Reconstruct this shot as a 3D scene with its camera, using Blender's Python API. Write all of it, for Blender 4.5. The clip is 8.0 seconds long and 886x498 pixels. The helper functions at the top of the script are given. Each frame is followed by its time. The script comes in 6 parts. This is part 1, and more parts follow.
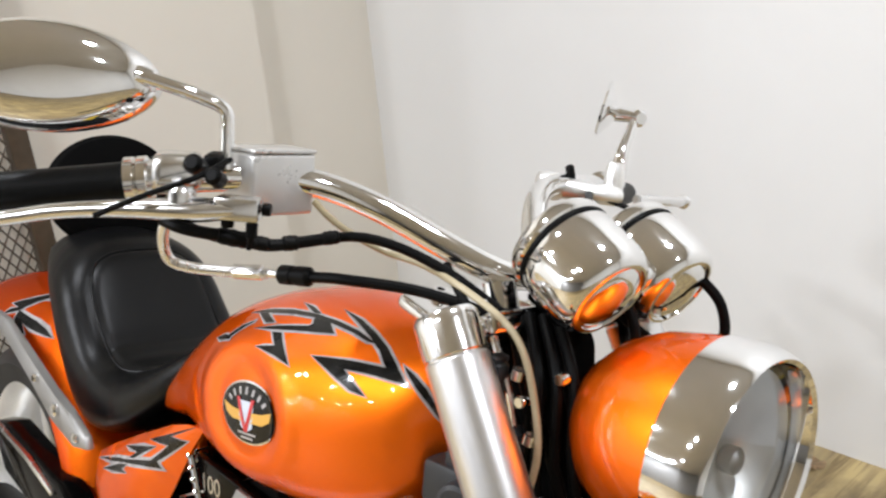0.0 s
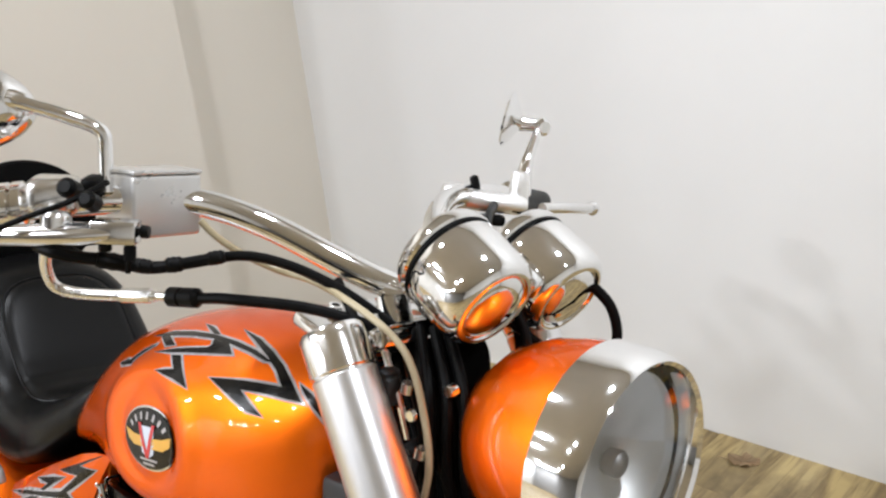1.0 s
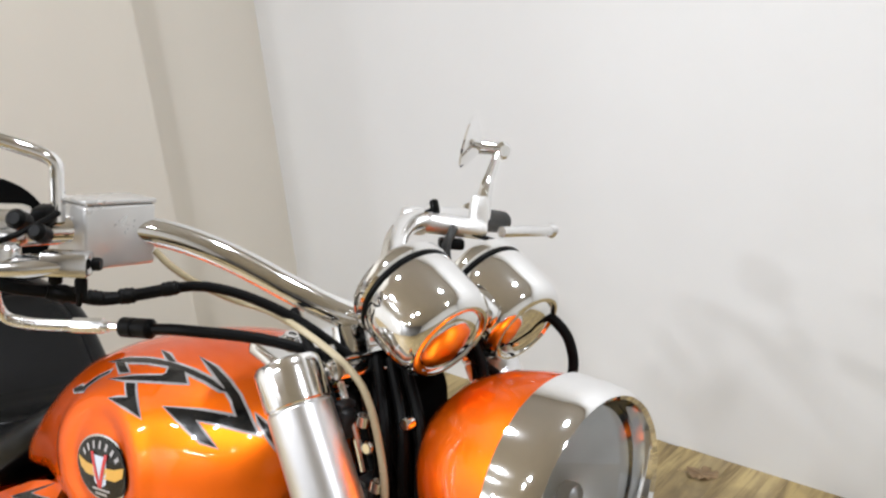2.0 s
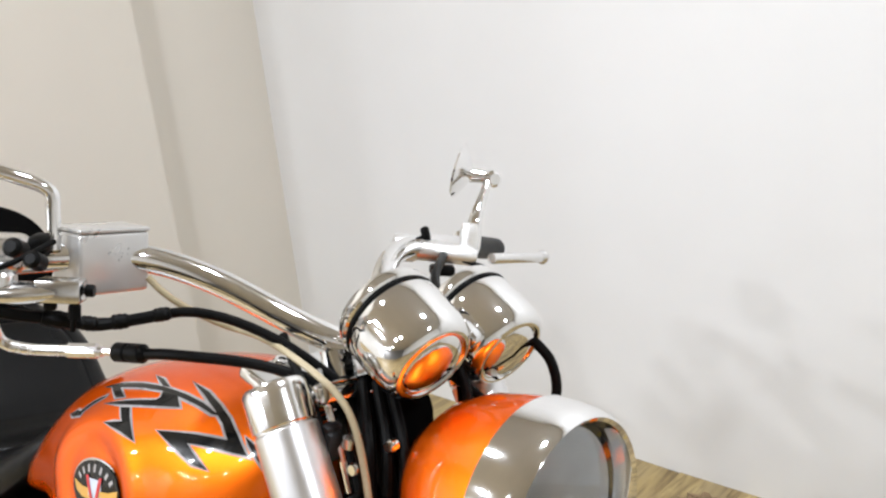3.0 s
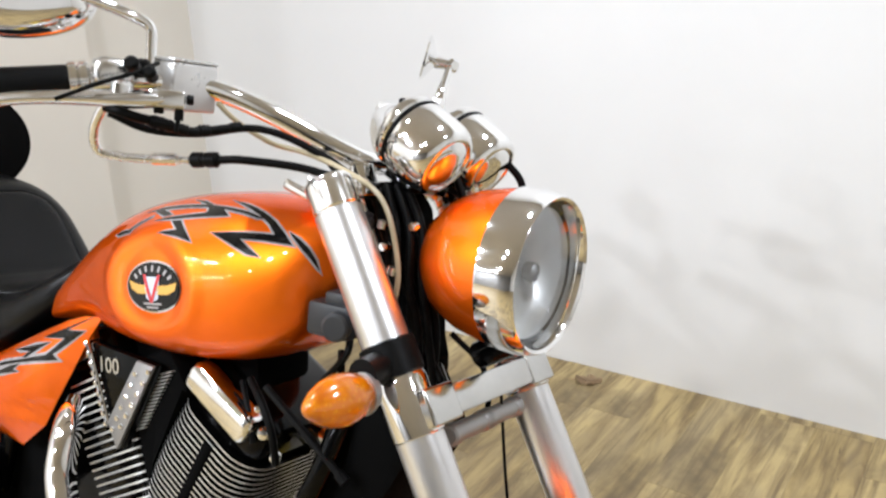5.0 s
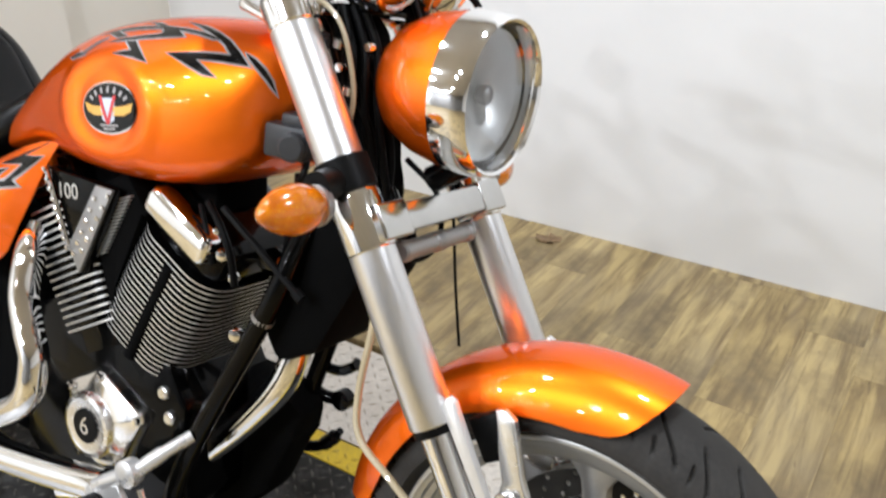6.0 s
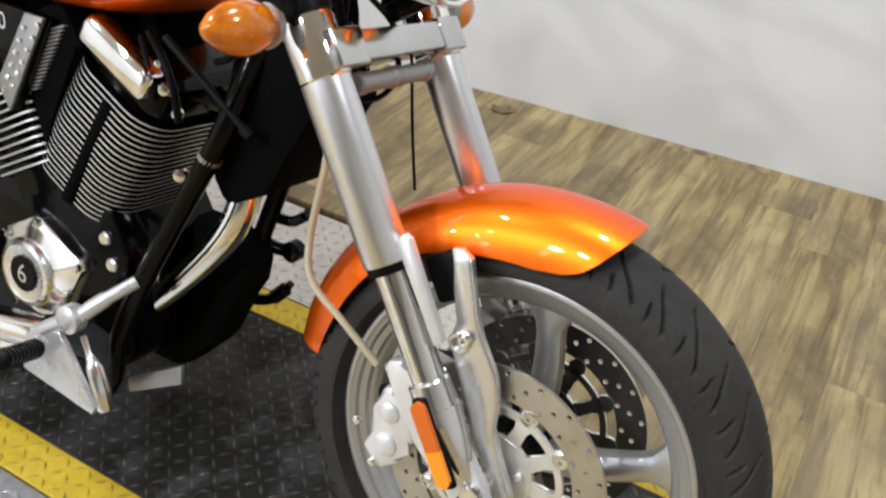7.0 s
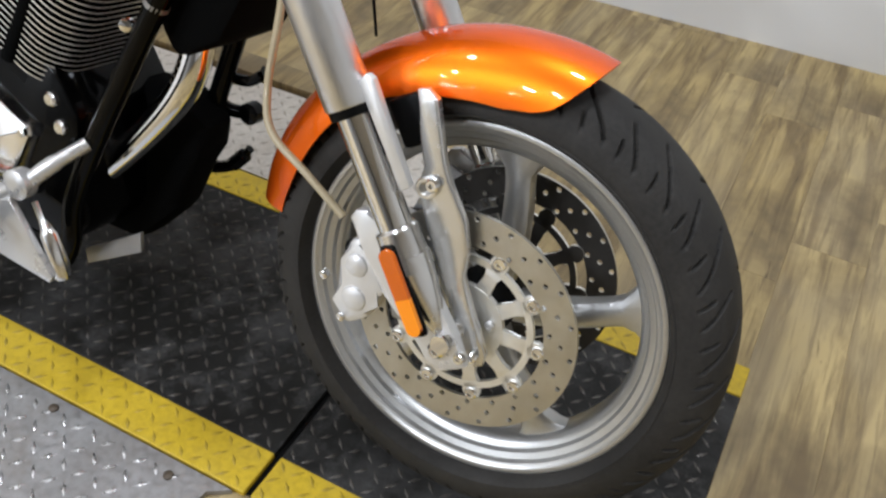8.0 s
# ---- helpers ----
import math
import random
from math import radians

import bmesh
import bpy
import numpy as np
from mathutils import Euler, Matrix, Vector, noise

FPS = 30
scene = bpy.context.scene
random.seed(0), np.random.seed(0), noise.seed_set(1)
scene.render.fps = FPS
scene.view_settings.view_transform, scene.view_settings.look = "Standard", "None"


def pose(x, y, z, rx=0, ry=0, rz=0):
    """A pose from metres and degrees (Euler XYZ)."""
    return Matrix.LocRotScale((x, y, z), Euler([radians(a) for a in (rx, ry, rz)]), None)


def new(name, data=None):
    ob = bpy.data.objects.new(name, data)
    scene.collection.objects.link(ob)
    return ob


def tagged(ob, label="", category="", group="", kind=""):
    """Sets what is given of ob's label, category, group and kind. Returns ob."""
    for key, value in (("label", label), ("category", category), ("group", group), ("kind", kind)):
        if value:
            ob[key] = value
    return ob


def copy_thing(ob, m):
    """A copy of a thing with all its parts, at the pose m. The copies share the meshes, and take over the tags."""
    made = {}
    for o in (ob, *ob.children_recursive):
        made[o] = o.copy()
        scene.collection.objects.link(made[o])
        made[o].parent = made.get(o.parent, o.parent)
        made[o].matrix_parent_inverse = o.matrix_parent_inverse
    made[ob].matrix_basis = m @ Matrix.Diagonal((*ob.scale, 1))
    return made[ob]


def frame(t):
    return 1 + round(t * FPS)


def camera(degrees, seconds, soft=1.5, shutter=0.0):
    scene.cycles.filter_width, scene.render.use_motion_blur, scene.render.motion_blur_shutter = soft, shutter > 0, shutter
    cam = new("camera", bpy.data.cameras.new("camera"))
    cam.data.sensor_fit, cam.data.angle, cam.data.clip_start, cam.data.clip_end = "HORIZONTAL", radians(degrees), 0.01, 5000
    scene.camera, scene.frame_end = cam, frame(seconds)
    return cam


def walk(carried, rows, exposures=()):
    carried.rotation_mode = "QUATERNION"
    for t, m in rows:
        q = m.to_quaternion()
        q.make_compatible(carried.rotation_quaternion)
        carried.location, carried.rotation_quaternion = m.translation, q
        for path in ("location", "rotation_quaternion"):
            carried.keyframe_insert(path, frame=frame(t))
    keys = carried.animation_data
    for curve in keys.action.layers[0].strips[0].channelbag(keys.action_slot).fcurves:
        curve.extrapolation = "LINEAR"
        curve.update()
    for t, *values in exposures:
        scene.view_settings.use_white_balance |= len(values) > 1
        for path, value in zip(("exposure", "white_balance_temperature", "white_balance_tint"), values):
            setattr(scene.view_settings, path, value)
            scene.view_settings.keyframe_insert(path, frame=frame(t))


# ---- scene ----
from mathutils.bvhtree import BVHTree
from mathutils.geometry import tessellate_polygon

cam = camera(53.68, 8.0, soft=2.3, shutter=0.3)
PATH = [
    (0, 0.0897, -0.4268, 1.3656, 69.413, 5.227, 46.856),
    (0.5, 0.1175, -0.3962, 1.3585, 69.399, 6.027, 44.640),
    (1, 0.1349, -0.3783, 1.3595, 69.887, 6.252, 43.518),
    (1.5, 0.1428, -0.3646, 1.3677, 69.833, 6.062, 42.330),
    (2, 0.1367, -0.3653, 1.3815, 70.022, 5.314, 41.435),
    (2.2, 0.1389, -0.3649, 1.3847, 70.768, 5.130, 41.026),
    (3.3, 0.1896, -0.3684, 1.3859, 72.493, 5.755, 42.464),
    (3.5, 0.2039, -0.3874, 1.3786, 73.024, 5.294, 43.050),
    (4, 0.2221, -0.5297, 1.3959, 72.951, 3.698, 38.443),
    (4.5, 0.2339, -0.6613, 1.3761, 71.225, 2.469, 35.180),
    (4.7, 0.2360, -0.6943, 1.3515, 70.671, 2.397, 34.250),
    (5.8, 0.2864, -0.7599, 1.2897, 63.458, 0.535, 33.195),
    (6, 0.2911, -0.7601, 1.2681, 61.598, 0.065, 32.636),
    (6.5, 0.2898, -0.7617, 1.2264, 57.629, -1.803, 31.273),
    (7, 0.2850, -0.7648, 1.1912, 54.559, -2.579, 30.399),
    (7.5, 0.2872, -0.7731, 1.1540, 51.309, -2.714, 28.948),
    (8, 0.2917, -0.7795, 1.1206, 48.234, -3.029, 27.688),
]
EXPOSURES = [(0.0, -0.38, 6400, 10), (1.5, -0.46, 6350, 10), (2.0, -0.44, 6350, 10), (3.5, -0.28, 6300, 10), (4.5, -0.22, 6250, 10), (6.0, -0.26, 6200, 10), (7.0, -0.48, 6150, 10), (8.0, -0.74, 6100, 10)]
walk(cam, [(t, pose(*row)) for t, *row in PATH], EXPOSURES)

# ---- light: a closed showroom under round ceiling spots and one double strip lamp ----
world = bpy.data.worlds.new("world")
scene.world = world
world.use_nodes = True
world.node_tree.nodes["Background"].inputs[0].default_value = (0.9, 0.95, 1.0, 1)
world.node_tree.nodes["Background"].inputs[1].default_value = 0.15

CEILING = 3.1
SPOTS = [(0.05, 0.55, 44), (1.9, 0.2, 50), (-1.5, -0.4, 34), (-0.25, -2.2, 44), (-0.75, -2.9, 70), (-2.0, -2.5, 70), (-3.3, -3.0, 80), (-2.7, -3.8, 80), (-1.4, -5.4, 40), (-2.6, -7.0, 30), (-4.1, -7.1, 30)]      # x, y, watts
STRIP_WATTS = 110.0
STRIP_X, STRIP_Y = -3.9, -8.0


def ceiling_lamp(name, x, y, watts, shape, sx, sy, colour=(0.92, 0.95, 1.0)):
    data = bpy.data.lights.new(name, "AREA")
    data.shape, data.size, data.size_y, data.energy, data.color = shape, sx, sy, watts, colour
    ob = new(name, data)
    ob.matrix_world = pose(x, y, CEILING - 0.03)
    return ob


for x, y, watts in SPOTS:
    ceiling_lamp("spot_light", x, y, watts, "DISK", 0.19, 0.19)
for k in (-0.09, 0.09):
    ceiling_lamp("strip_light", STRIP_X, STRIP_Y + k, STRIP_WATTS, "RECTANGLE", 1.2, 0.07)

# ---- tools ----


def smooth_line(pts, k=6):
    """Catmull-Rom through the points."""
    P = [Vector(p) for p in pts]
    P = [P[0] * 2 - P[1]] + P + [P[-1] * 2 - P[-2]]
    out = []
    for i in range(1, len(P) - 2):
        a, b, c, d = P[i - 1], P[i], P[i + 1], P[i + 2]
        for j in range(k):
            t = j / k
            out.append(0.5 * (2 * b + (c - a) * t + (2 * a - 5 * b + 4 * c - d) * t * t + (3 * b - a - 3 * c + d) * t ** 3))
    return out + [P[-2]]


def loft(bm, rings, closed=True, caps=True):
    """Joins rings of equally many points."""
    V = [[bm.verts.new(p) for p in ring] for ring in rings]
    n = len(V[0])
    for a, b in zip(V, V[1:]):
        for i in range(n if closed else n - 1):
            j = (i + 1) % n
            bm.faces.new((a[i], a[j], b[j], b[i]))
    if caps:
        bm.faces.new(V[0][::-1])
        bm.faces.new(V[-1])
    return V


def tube(bm, pts, r, n=12, caps=True, flat=1.0):
    """A round (or flattened) tube along a line; r: one radius or one a point."""
    P = [Vector(p) for p in pts]
    R = r if isinstance(r, (list, tuple)) else [r] * len(P)
    up, rings = None, []
    for i, p in enumerate(P):
        t = (P[min(i + 1, len(P) - 1)] - P[max(i - 1, 0)]).normalized()
        if up is None:
            up = t.orthogonal().normalized() if abs(t.z) > 0.95 else t.cross(Vector((0, 0, 1))).normalized()
        up = (up - t * up.dot(t)).normalized()
        side = t.cross(up)
        rings.append([p + (up * math.cos(a) + side * math.sin(a) * flat) * R[i] for a in (2 * math.pi * k / n for k in range(n))])
    loft(bm, rings, True, caps)


def lathe(bm, profile, m=Matrix(), n=48, caps=True, squash=(1, 1)):
    """Turns (radius, height) pairs about m's z axis."""
    loft(bm, [[m @ Vector((r * math.cos(a) * squash[0], r * math.sin(a) * squash[1], h)) for a in (2 * math.pi * k / n for k in range(n))] for r, h in profile], True, caps)


def ring_lathe(bm, profile, m=Matrix(), n=64):
    """Turns a closed profile into a ring."""
    prof = list(profile) + [profile[0]]
    V = [[bm.verts.new(m @ Vector((r * math.cos(a), r * math.sin(a), h))) for a in (2 * math.pi * k / n for k in range(n))] for r, h in profile]
    for q in range(len(V)):
        a, b = V[q], V[(q + 1) % len(V)]
        for i in range(n):
            j = (i + 1) % n
            bm.faces.new((a[i], a[j], b[j], b[i]))


def box(bm, size, m=Matrix(), bevel=0.0, seg=2):
    r = bmesh.ops.create_cube(bm, size=1, matrix=m @ Matrix.Diagonal((*size, 1)))
    if bevel:
        edges = list({e for v in r["verts"] for e in v.link_edges})
        bmesh.ops.bevel(bm, geom=edges, offset=bevel, segments=seg, affect="EDGES", profile=0.5)


def plate(bm, outline, thick, m=Matrix(), bevel=0.0):
    """A flat outline (x, y) given a thickness along z, centred."""
    lo = [bm.verts.new(m @ Vector((x, y, -thick / 2))) for x, y in outline]
    hi = [bm.verts.new(m @ Vector((x, y, thick / 2))) for x, y in outline]
    n = len(lo)
    bm.faces.new(lo[::-1])
    top = bm.faces.new(hi)
    for i in range(n):
        j = (i + 1) % n
        bm.faces.new((lo[i], lo[j], hi[j], hi[i]))
    if bevel:
        bmesh.ops.bevel(bm, geom=list({e for v in lo + hi for e in v.link_edges}), offset=bevel, segments=2, affect="EDGES", profile=0.5)


def mesh_of(name, bm, material, sharp=35):
    bmesh.ops.recalc_face_normals(bm, faces=bm.faces)
    me = bpy.data.meshes.new(name)
    bm.to_mesh(me)
    bm.free()
    me.polygons.foreach_set("use_smooth", [True] * len(me.polygons))
    me.set_sharp_from_angle(angle=radians(sharp))
    me.materials.append(material)
    return me


def part(name, bm, material, parent=None, label="", sharp=35):
    ob = new(name, mesh_of(name, bm, material, sharp))
    ob.parent = parent
    return tagged(ob, label)


def thing(name, m, label, category, group="", kind=""):
    ob = new(name)
    ob.empty_display_size = 0.1
    ob.matrix_world = m
    return tagged(ob, label, category, group, kind)


def solid(name, bm, material, label, category, m=Matrix(), group="", kind="", sharp=35):
    ob = new(name, mesh_of(name, bm, material, sharp))
    ob.matrix_world = m
    return tagged(ob, label, category, group, kind)


def along(a, b):
    """A pose at a with its z axis towards b."""
    a, b = Vector(a), Vector(b)
    return Matrix.Translation(a) @ (b - a).to_track_quat("Z", "Y").to_matrix().to_4x4()


# ---- materials ----


class Nodes:
    """Short writing for a node material."""

    def __init__(self, name):
        self.material = bpy.data.materials.new(name)
        self.material.use_nodes = True
        self.tree = self.material.node_tree
        self.shader = self.tree.nodes["Principled BSDF"]

    def add(self, kind, **values):
        node = self.tree.nodes.new(kind)
        for key, value in values.items():
            if key in node.inputs:
                node.inputs[key].default_value = value
            else:
                setattr(node, key, value)
        return node

    def link(self, a, b):
        self.tree.links.new(a, b)

    def set(self, **values):
        names = {"base": "Base Color", "metal": "Metallic", "rough": "Roughness", "coat": "Coat Weight", "coat_rough": "Coat Roughness", "glow": "Emission Strength",
                 "glow_colour": "Emission Color", "ior": "IOR", "clear": "Transmission Weight", "sheen": "Sheen Weight", "spec": "Specular IOR Level", "alpha": "Alpha"}
        for key, value in values.items():
            self.shader.inputs[names[key]].default_value = (*value, 1) if isinstance(value, tuple) and len(value) == 3 else value
        return self

    def place(self, scale=(1, 1, 1), which="Object"):
        co = self.add("ShaderNodeTexCoord")
        mp = self.add("ShaderNodeMapping")
        mp.inputs["Scale"].default_value = scale
        self.link(co.outputs[which], mp.inputs["Vector"])
        return mp.outputs["Vector"]

    def noise(self, scale, detail=4.0, rough=0.55, stretch=(1, 1, 1), which="Object"):
        node = self.add("ShaderNodeTexNoise")
        node.inputs["Scale"].default_value, node.inputs["Detail"].default_value, node.inputs["Roughness"].default_value = scale, detail, rough
        self.link(self.place(stretch, which), node.inputs["Vector"])
        return node.outputs["Fac"]

    def ramp(self, fac, stops):
        node = self.add("ShaderNodeValToRGB")
        while len(node.color_ramp.elements) < len(stops):
            node.color_ramp.elements.new(0.5)
        for e, (at, colour) in zip(node.color_ramp.elements, stops):
            e.position, e.color = at, (*colour, 1) if isinstance(colour, tuple) else (colour, colour, colour, 1)
        self.link(fac, node.inputs["Fac"])
        return node.outputs["Color"]

    def mix(self, fac, a, b, mode="MIX"):
        node = self.add("ShaderNodeMix", data_type="RGBA", blend_type=mode)
        for value, socket in ((fac, node.inputs[0]), (a, node.inputs[6]), (b, node.inputs[7])):
            if isinstance(value, (int, float)):
                socket.default_value = value if socket.type == "VALUE" else (value, value, value, 1)
            elif isinstance(value, tuple):
                socket.default_value = (*value, 1)
            else:
                self.link(value, socket)
        return node.outputs[2]

    def to(self, name, socket):
        self.link(socket, self.shader.inputs[name])
        return self

    def bump(self, height, strength=0.2, distance=0.002):
        node = self.add("ShaderNodeBump")
        node.inputs["Strength"].default_value, node.inputs["Distance"].default_value = strength, distance
        self.link(height, node.inputs["Height"])
        self.link(node.outputs["Normal"], self.shader.inputs["Normal"])
        return self

    def done(self):
        return self.material


def worn(name, base, rough, metal=0.0, coat=0.0, spec=0.5, dust=0.12, grain=40.0, relief=0.0, rough_spread=0.12, coat_rough=0.03):
    """A plain surface with two scales of variation in colour and gloss."""
    n = Nodes(name).set(metal=metal, coat=coat, coat_rough=coat_rough, spec=spec)
    big, fine = n.noise(6.0, 5.0), n.noise(grain, 6.0)
    low = tuple(c * (1 - dust) for c in base)
    high = tuple(min(1.0, c * (1 + dust)) for c in base)
    n.to("Base Color", n.mix(0.35, n.ramp(big, [(0.3, low), (0.7, high)]), n.ramp(fine, [(0.3, low), (0.7, high)])))
    n.to("Roughness", n.ramp(n.mix(0.5, big, fine), [(0.3, max(0.0, rough - rough_spread)), (0.7, min(1.0, rough + rough_spread))]))
    if relief:
        n.bump(fine, relief, 0.001)
    return n.done()


def candy(name, base):
    """Metallic flake under a tinted clear lacquer."""
    n = Nodes(name).set(metal=0.95, rough=0.3, coat=1.0, coat_rough=0.008, spec=0.3)
    n.shader.inputs["Specular Tint"].default_value = (0.9, 0.26, 0.03, 1)
    n.shader.inputs["Coat Tint"].default_value = (1.0, 0.66, 0.35, 1)
    n.shader.inputs["Coat IOR"].default_value = 1.33
    flake = n.noise(2600.0, 1.0)
    big = n.noise(3.0, 3.0)
    c = n.mix(n.ramp(big, [(0.35, 0.0), (0.65, 1.0)]), tuple(v * 0.95 for v in base), tuple(min(1, v * 1.04) for v in base))
    n.to("Base Color", n.mix(n.ramp(flake, [(0.45, 0.0), (0.62, 0.35)]), c, tuple(min(1, v * 1.3) for v in base)))
    n.to("Roughness", n.ramp(flake, [(0.3, 0.38), (0.7, 0.47)]))
    return n.done()


def glass_like(name, base, rough=0.02, clear=1.0, ior=1.45):
    return Nodes(name).set(base=base, rough=rough, clear=clear, ior=ior).done()


def grooved_grey(name, base, stretch, rough=0.3, metal=1.0):
    """Metal brushed in one direction."""
    n = Nodes(name).set(metal=metal)
    fine, big = n.noise(60.0, 4.0, 0.6, stretch), n.noise(16.0, 5.0)
    n.to("Base Color", n.mix(0.5, n.ramp(fine, [(0.3, tuple(c * 0.85 for c in base)), (0.7, base)]), n.ramp(big, [(0.3, tuple(c * 0.62 for c in base)), (0.7, base)])))
    n.to("Roughness", n.ramp(fine, [(0.25, rough - 0.08), (0.75, rough + 0.1)]))
    n.bump(fine, 0.05, 0.0005)
    return n.done()


PAINT = candy("orange_lacquer", (0.95, 0.266, 0.020))
CHROME = worn("chrome", (0.86, 0.86, 0.86), 0.05, 1.0, rough_spread=0.03, dust=0.04)
ALLOY = worn("polished_alloy", (0.80, 0.80, 0.80), 0.22, 1.0, rough_spread=0.1, relief=0.03, grain=120)
STAY_ALLOY = worn("polished_stay", (0.80, 0.80, 0.79), 0.24, 0.9, rough_spread=0.08, relief=0.04, grain=120)
CLAMP_ALLOY = worn("satin_polished_clamp", (0.62, 0.62, 0.61), 0.17, 1.0, rough_spread=0.05)
CAST = worn("cast_alloy", (0.92, 0.92, 0.91), 0.42, 1.0, rough_spread=0.1, relief=0.08, grain=220)
RIM_ALLOY = worn("machined_rim_alloy", (0.54, 0.54, 0.53), 0.36, 0.85, rough_spread=0.08, relief=0.06, grain=200, dust=0.1)
BRUSHED = worn("satin_fork_tube", (0.76, 0.76, 0.77), 0.33, 1.0, rough_spread=0.02, dust=0.03, grain=90)
SILVER = worn("silver_paint", (0.58, 0.575, 0.565), 0.32, 0.55, coat=0.6, dust=0.05)
# whiter copy of the silver: direct light on the lower fork put into the colour
LIT_SILVER = worn("lit_silver_paint", (0.72, 0.715, 0.705), 0.34, 0.5, coat=0.3, dust=0.08)
BLACK = worn("gloss_black_enamel", (0.0015, 0.0015, 0.0015), 0.14, coat=0.10, spec=0.08, dust=0.3)
SATIN = worn("satin_black", (0.003, 0.003, 0.003), 0.42, spec=0.10, dust=0.4, relief=0.08, grain=300)
RUBBER = worn("tyre_rubber", (0.031, 0.029, 0.0265), 0.62, spec=0.14, dust=0.5, relief=0.15, grain=180)
CABLE = worn("black_cable_sheath", (0.003, 0.003, 0.003), 0.45, spec=0.08, dust=0.3)
CLEAR_HOSE = worn("clear_braided_hose", (0.38, 0.315, 0.195), 0.35, metal=0.0, coat=0.6, dust=0.2, grain=400, relief=0.1)


def amber():
    """Moulded lens: small facets under a smooth skin."""
    n = Nodes("amber_lens").set(base=(0.85, 0.22, 0.004), rough=0.18, clear=0.45, coat=0.9, coat_rough=0.02, spec=0.3)
    cell = n.add("ShaderNodeTexVoronoi")
    cell.inputs["Scale"].default_value = 170.0
    n.link(n.place(), cell.inputs["Vector"])
    inner = n.noise(34.0, 2.0)
    n.to("Base Color", n.mix(n.ramp(inner, [(0.46, 0.0), (0.66, 0.8)]), n.ramp(cell.outputs["Distance"], [(0.0, (1.0, 0.40, 0.0)), (0.5, (0.90, 0.26, 0.0))]), (0.55, 0.12, 0.001)))
    return n.done()


AMBER = amber()
REFLECTOR = Nodes("orange_reflector").set(base=(0.62, 0.12, 0.002), rough=0.22, coat=0.3).done()
REFLECTOR_BRIGHT = Nodes("amber_reflector").set(base=(1.0, 0.30, 0.002), rough=0.22, coat=0.3).done()
GLASS = glass_like("clear_glass", (0.97, 0.98, 0.98))
WHITE_BULB = worn("lamp_bowl_mirror", (0.84, 0.84, 0.83), 0.46, 0.8, rough_spread=0.05)
DECAL_BLACK = worn("black_graphic", (0.004, 0.004, 0.004), 0.25, coat=0.2, spec=0.2)
DECAL_GREY = worn("grey_graphic_edge", (0.33, 0.31, 0.31), 0.3, coat=1.0)
DISC_STEEL = grooved_grey("brake_disc_steel", (0.66, 0.64, 0.575), (1, 1, 1), 0.36)
CARRIER = worn("disc_carrier_alloy", (0.90, 0.89, 0.85), 0.40, 0.9, relief=0.05)
GOLD = worn("gold_emblem", (0.75, 0.42, 0.08), 0.35, 0.3, coat=0.6)
RED = worn("red_emblem", (0.55, 0.02, 0.03), 0.3, coat=0.6)
PALE = worn("pale_emblem", (0.55, 0.6, 0.7), 0.3, coat=0.6)
FIN = worn("machined_fin_edge", (0.88, 0.88, 0.87), 0.36, 0.8, rough_spread=0.1)
DULL = worn("dull_grey_casting", (0.34, 0.335, 0.33), 0.45, 0.8, relief=0.06, grain=150)
GREY_PLASTIC = worn("dark_grey_plastic", (0.035, 0.036, 0.038), 0.5, spec=0.3, dust=0.25)
# darker steel: shade on the discs' hub sides, put into the colour
SHADED_STEEL = worn("shaded_disc_steel", (0.055, 0.051, 0.046), 0.5, 0.6, dust=0.4)
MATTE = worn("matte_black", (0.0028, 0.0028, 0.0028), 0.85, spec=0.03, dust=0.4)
POLISHED = worn("polished_cover", (0.90, 0.90, 0.90), 0.13, 1.0, rough_spread=0.05, dust=0.04)


def leather():
    n = Nodes("black_leather").set(rough=0.36, spec=0.17)
    cell = n.add("ShaderNodeTexVoronoi", feature="DISTANCE_TO_EDGE")
    cell.inputs["Scale"].default_value = 420.0
    n.link(n.place(), cell.inputs["Vector"])
    big = n.noise(5.0, 5.0)
    n.to("Base Color", n.ramp(big, [(0.3, (0.0022, 0.0022, 0.0022)), (0.7, (0.0045, 0.0045, 0.0048))]))
    n.to("Roughness", n.ramp(big, [(0.3, 0.26), (0.7, 0.36)]))
    n.bump(n.ramp(cell.outputs["Distance"], [(0.0, 0.0), (0.25, 1.0)]), 0.12, 0.0005)
    return n.done()


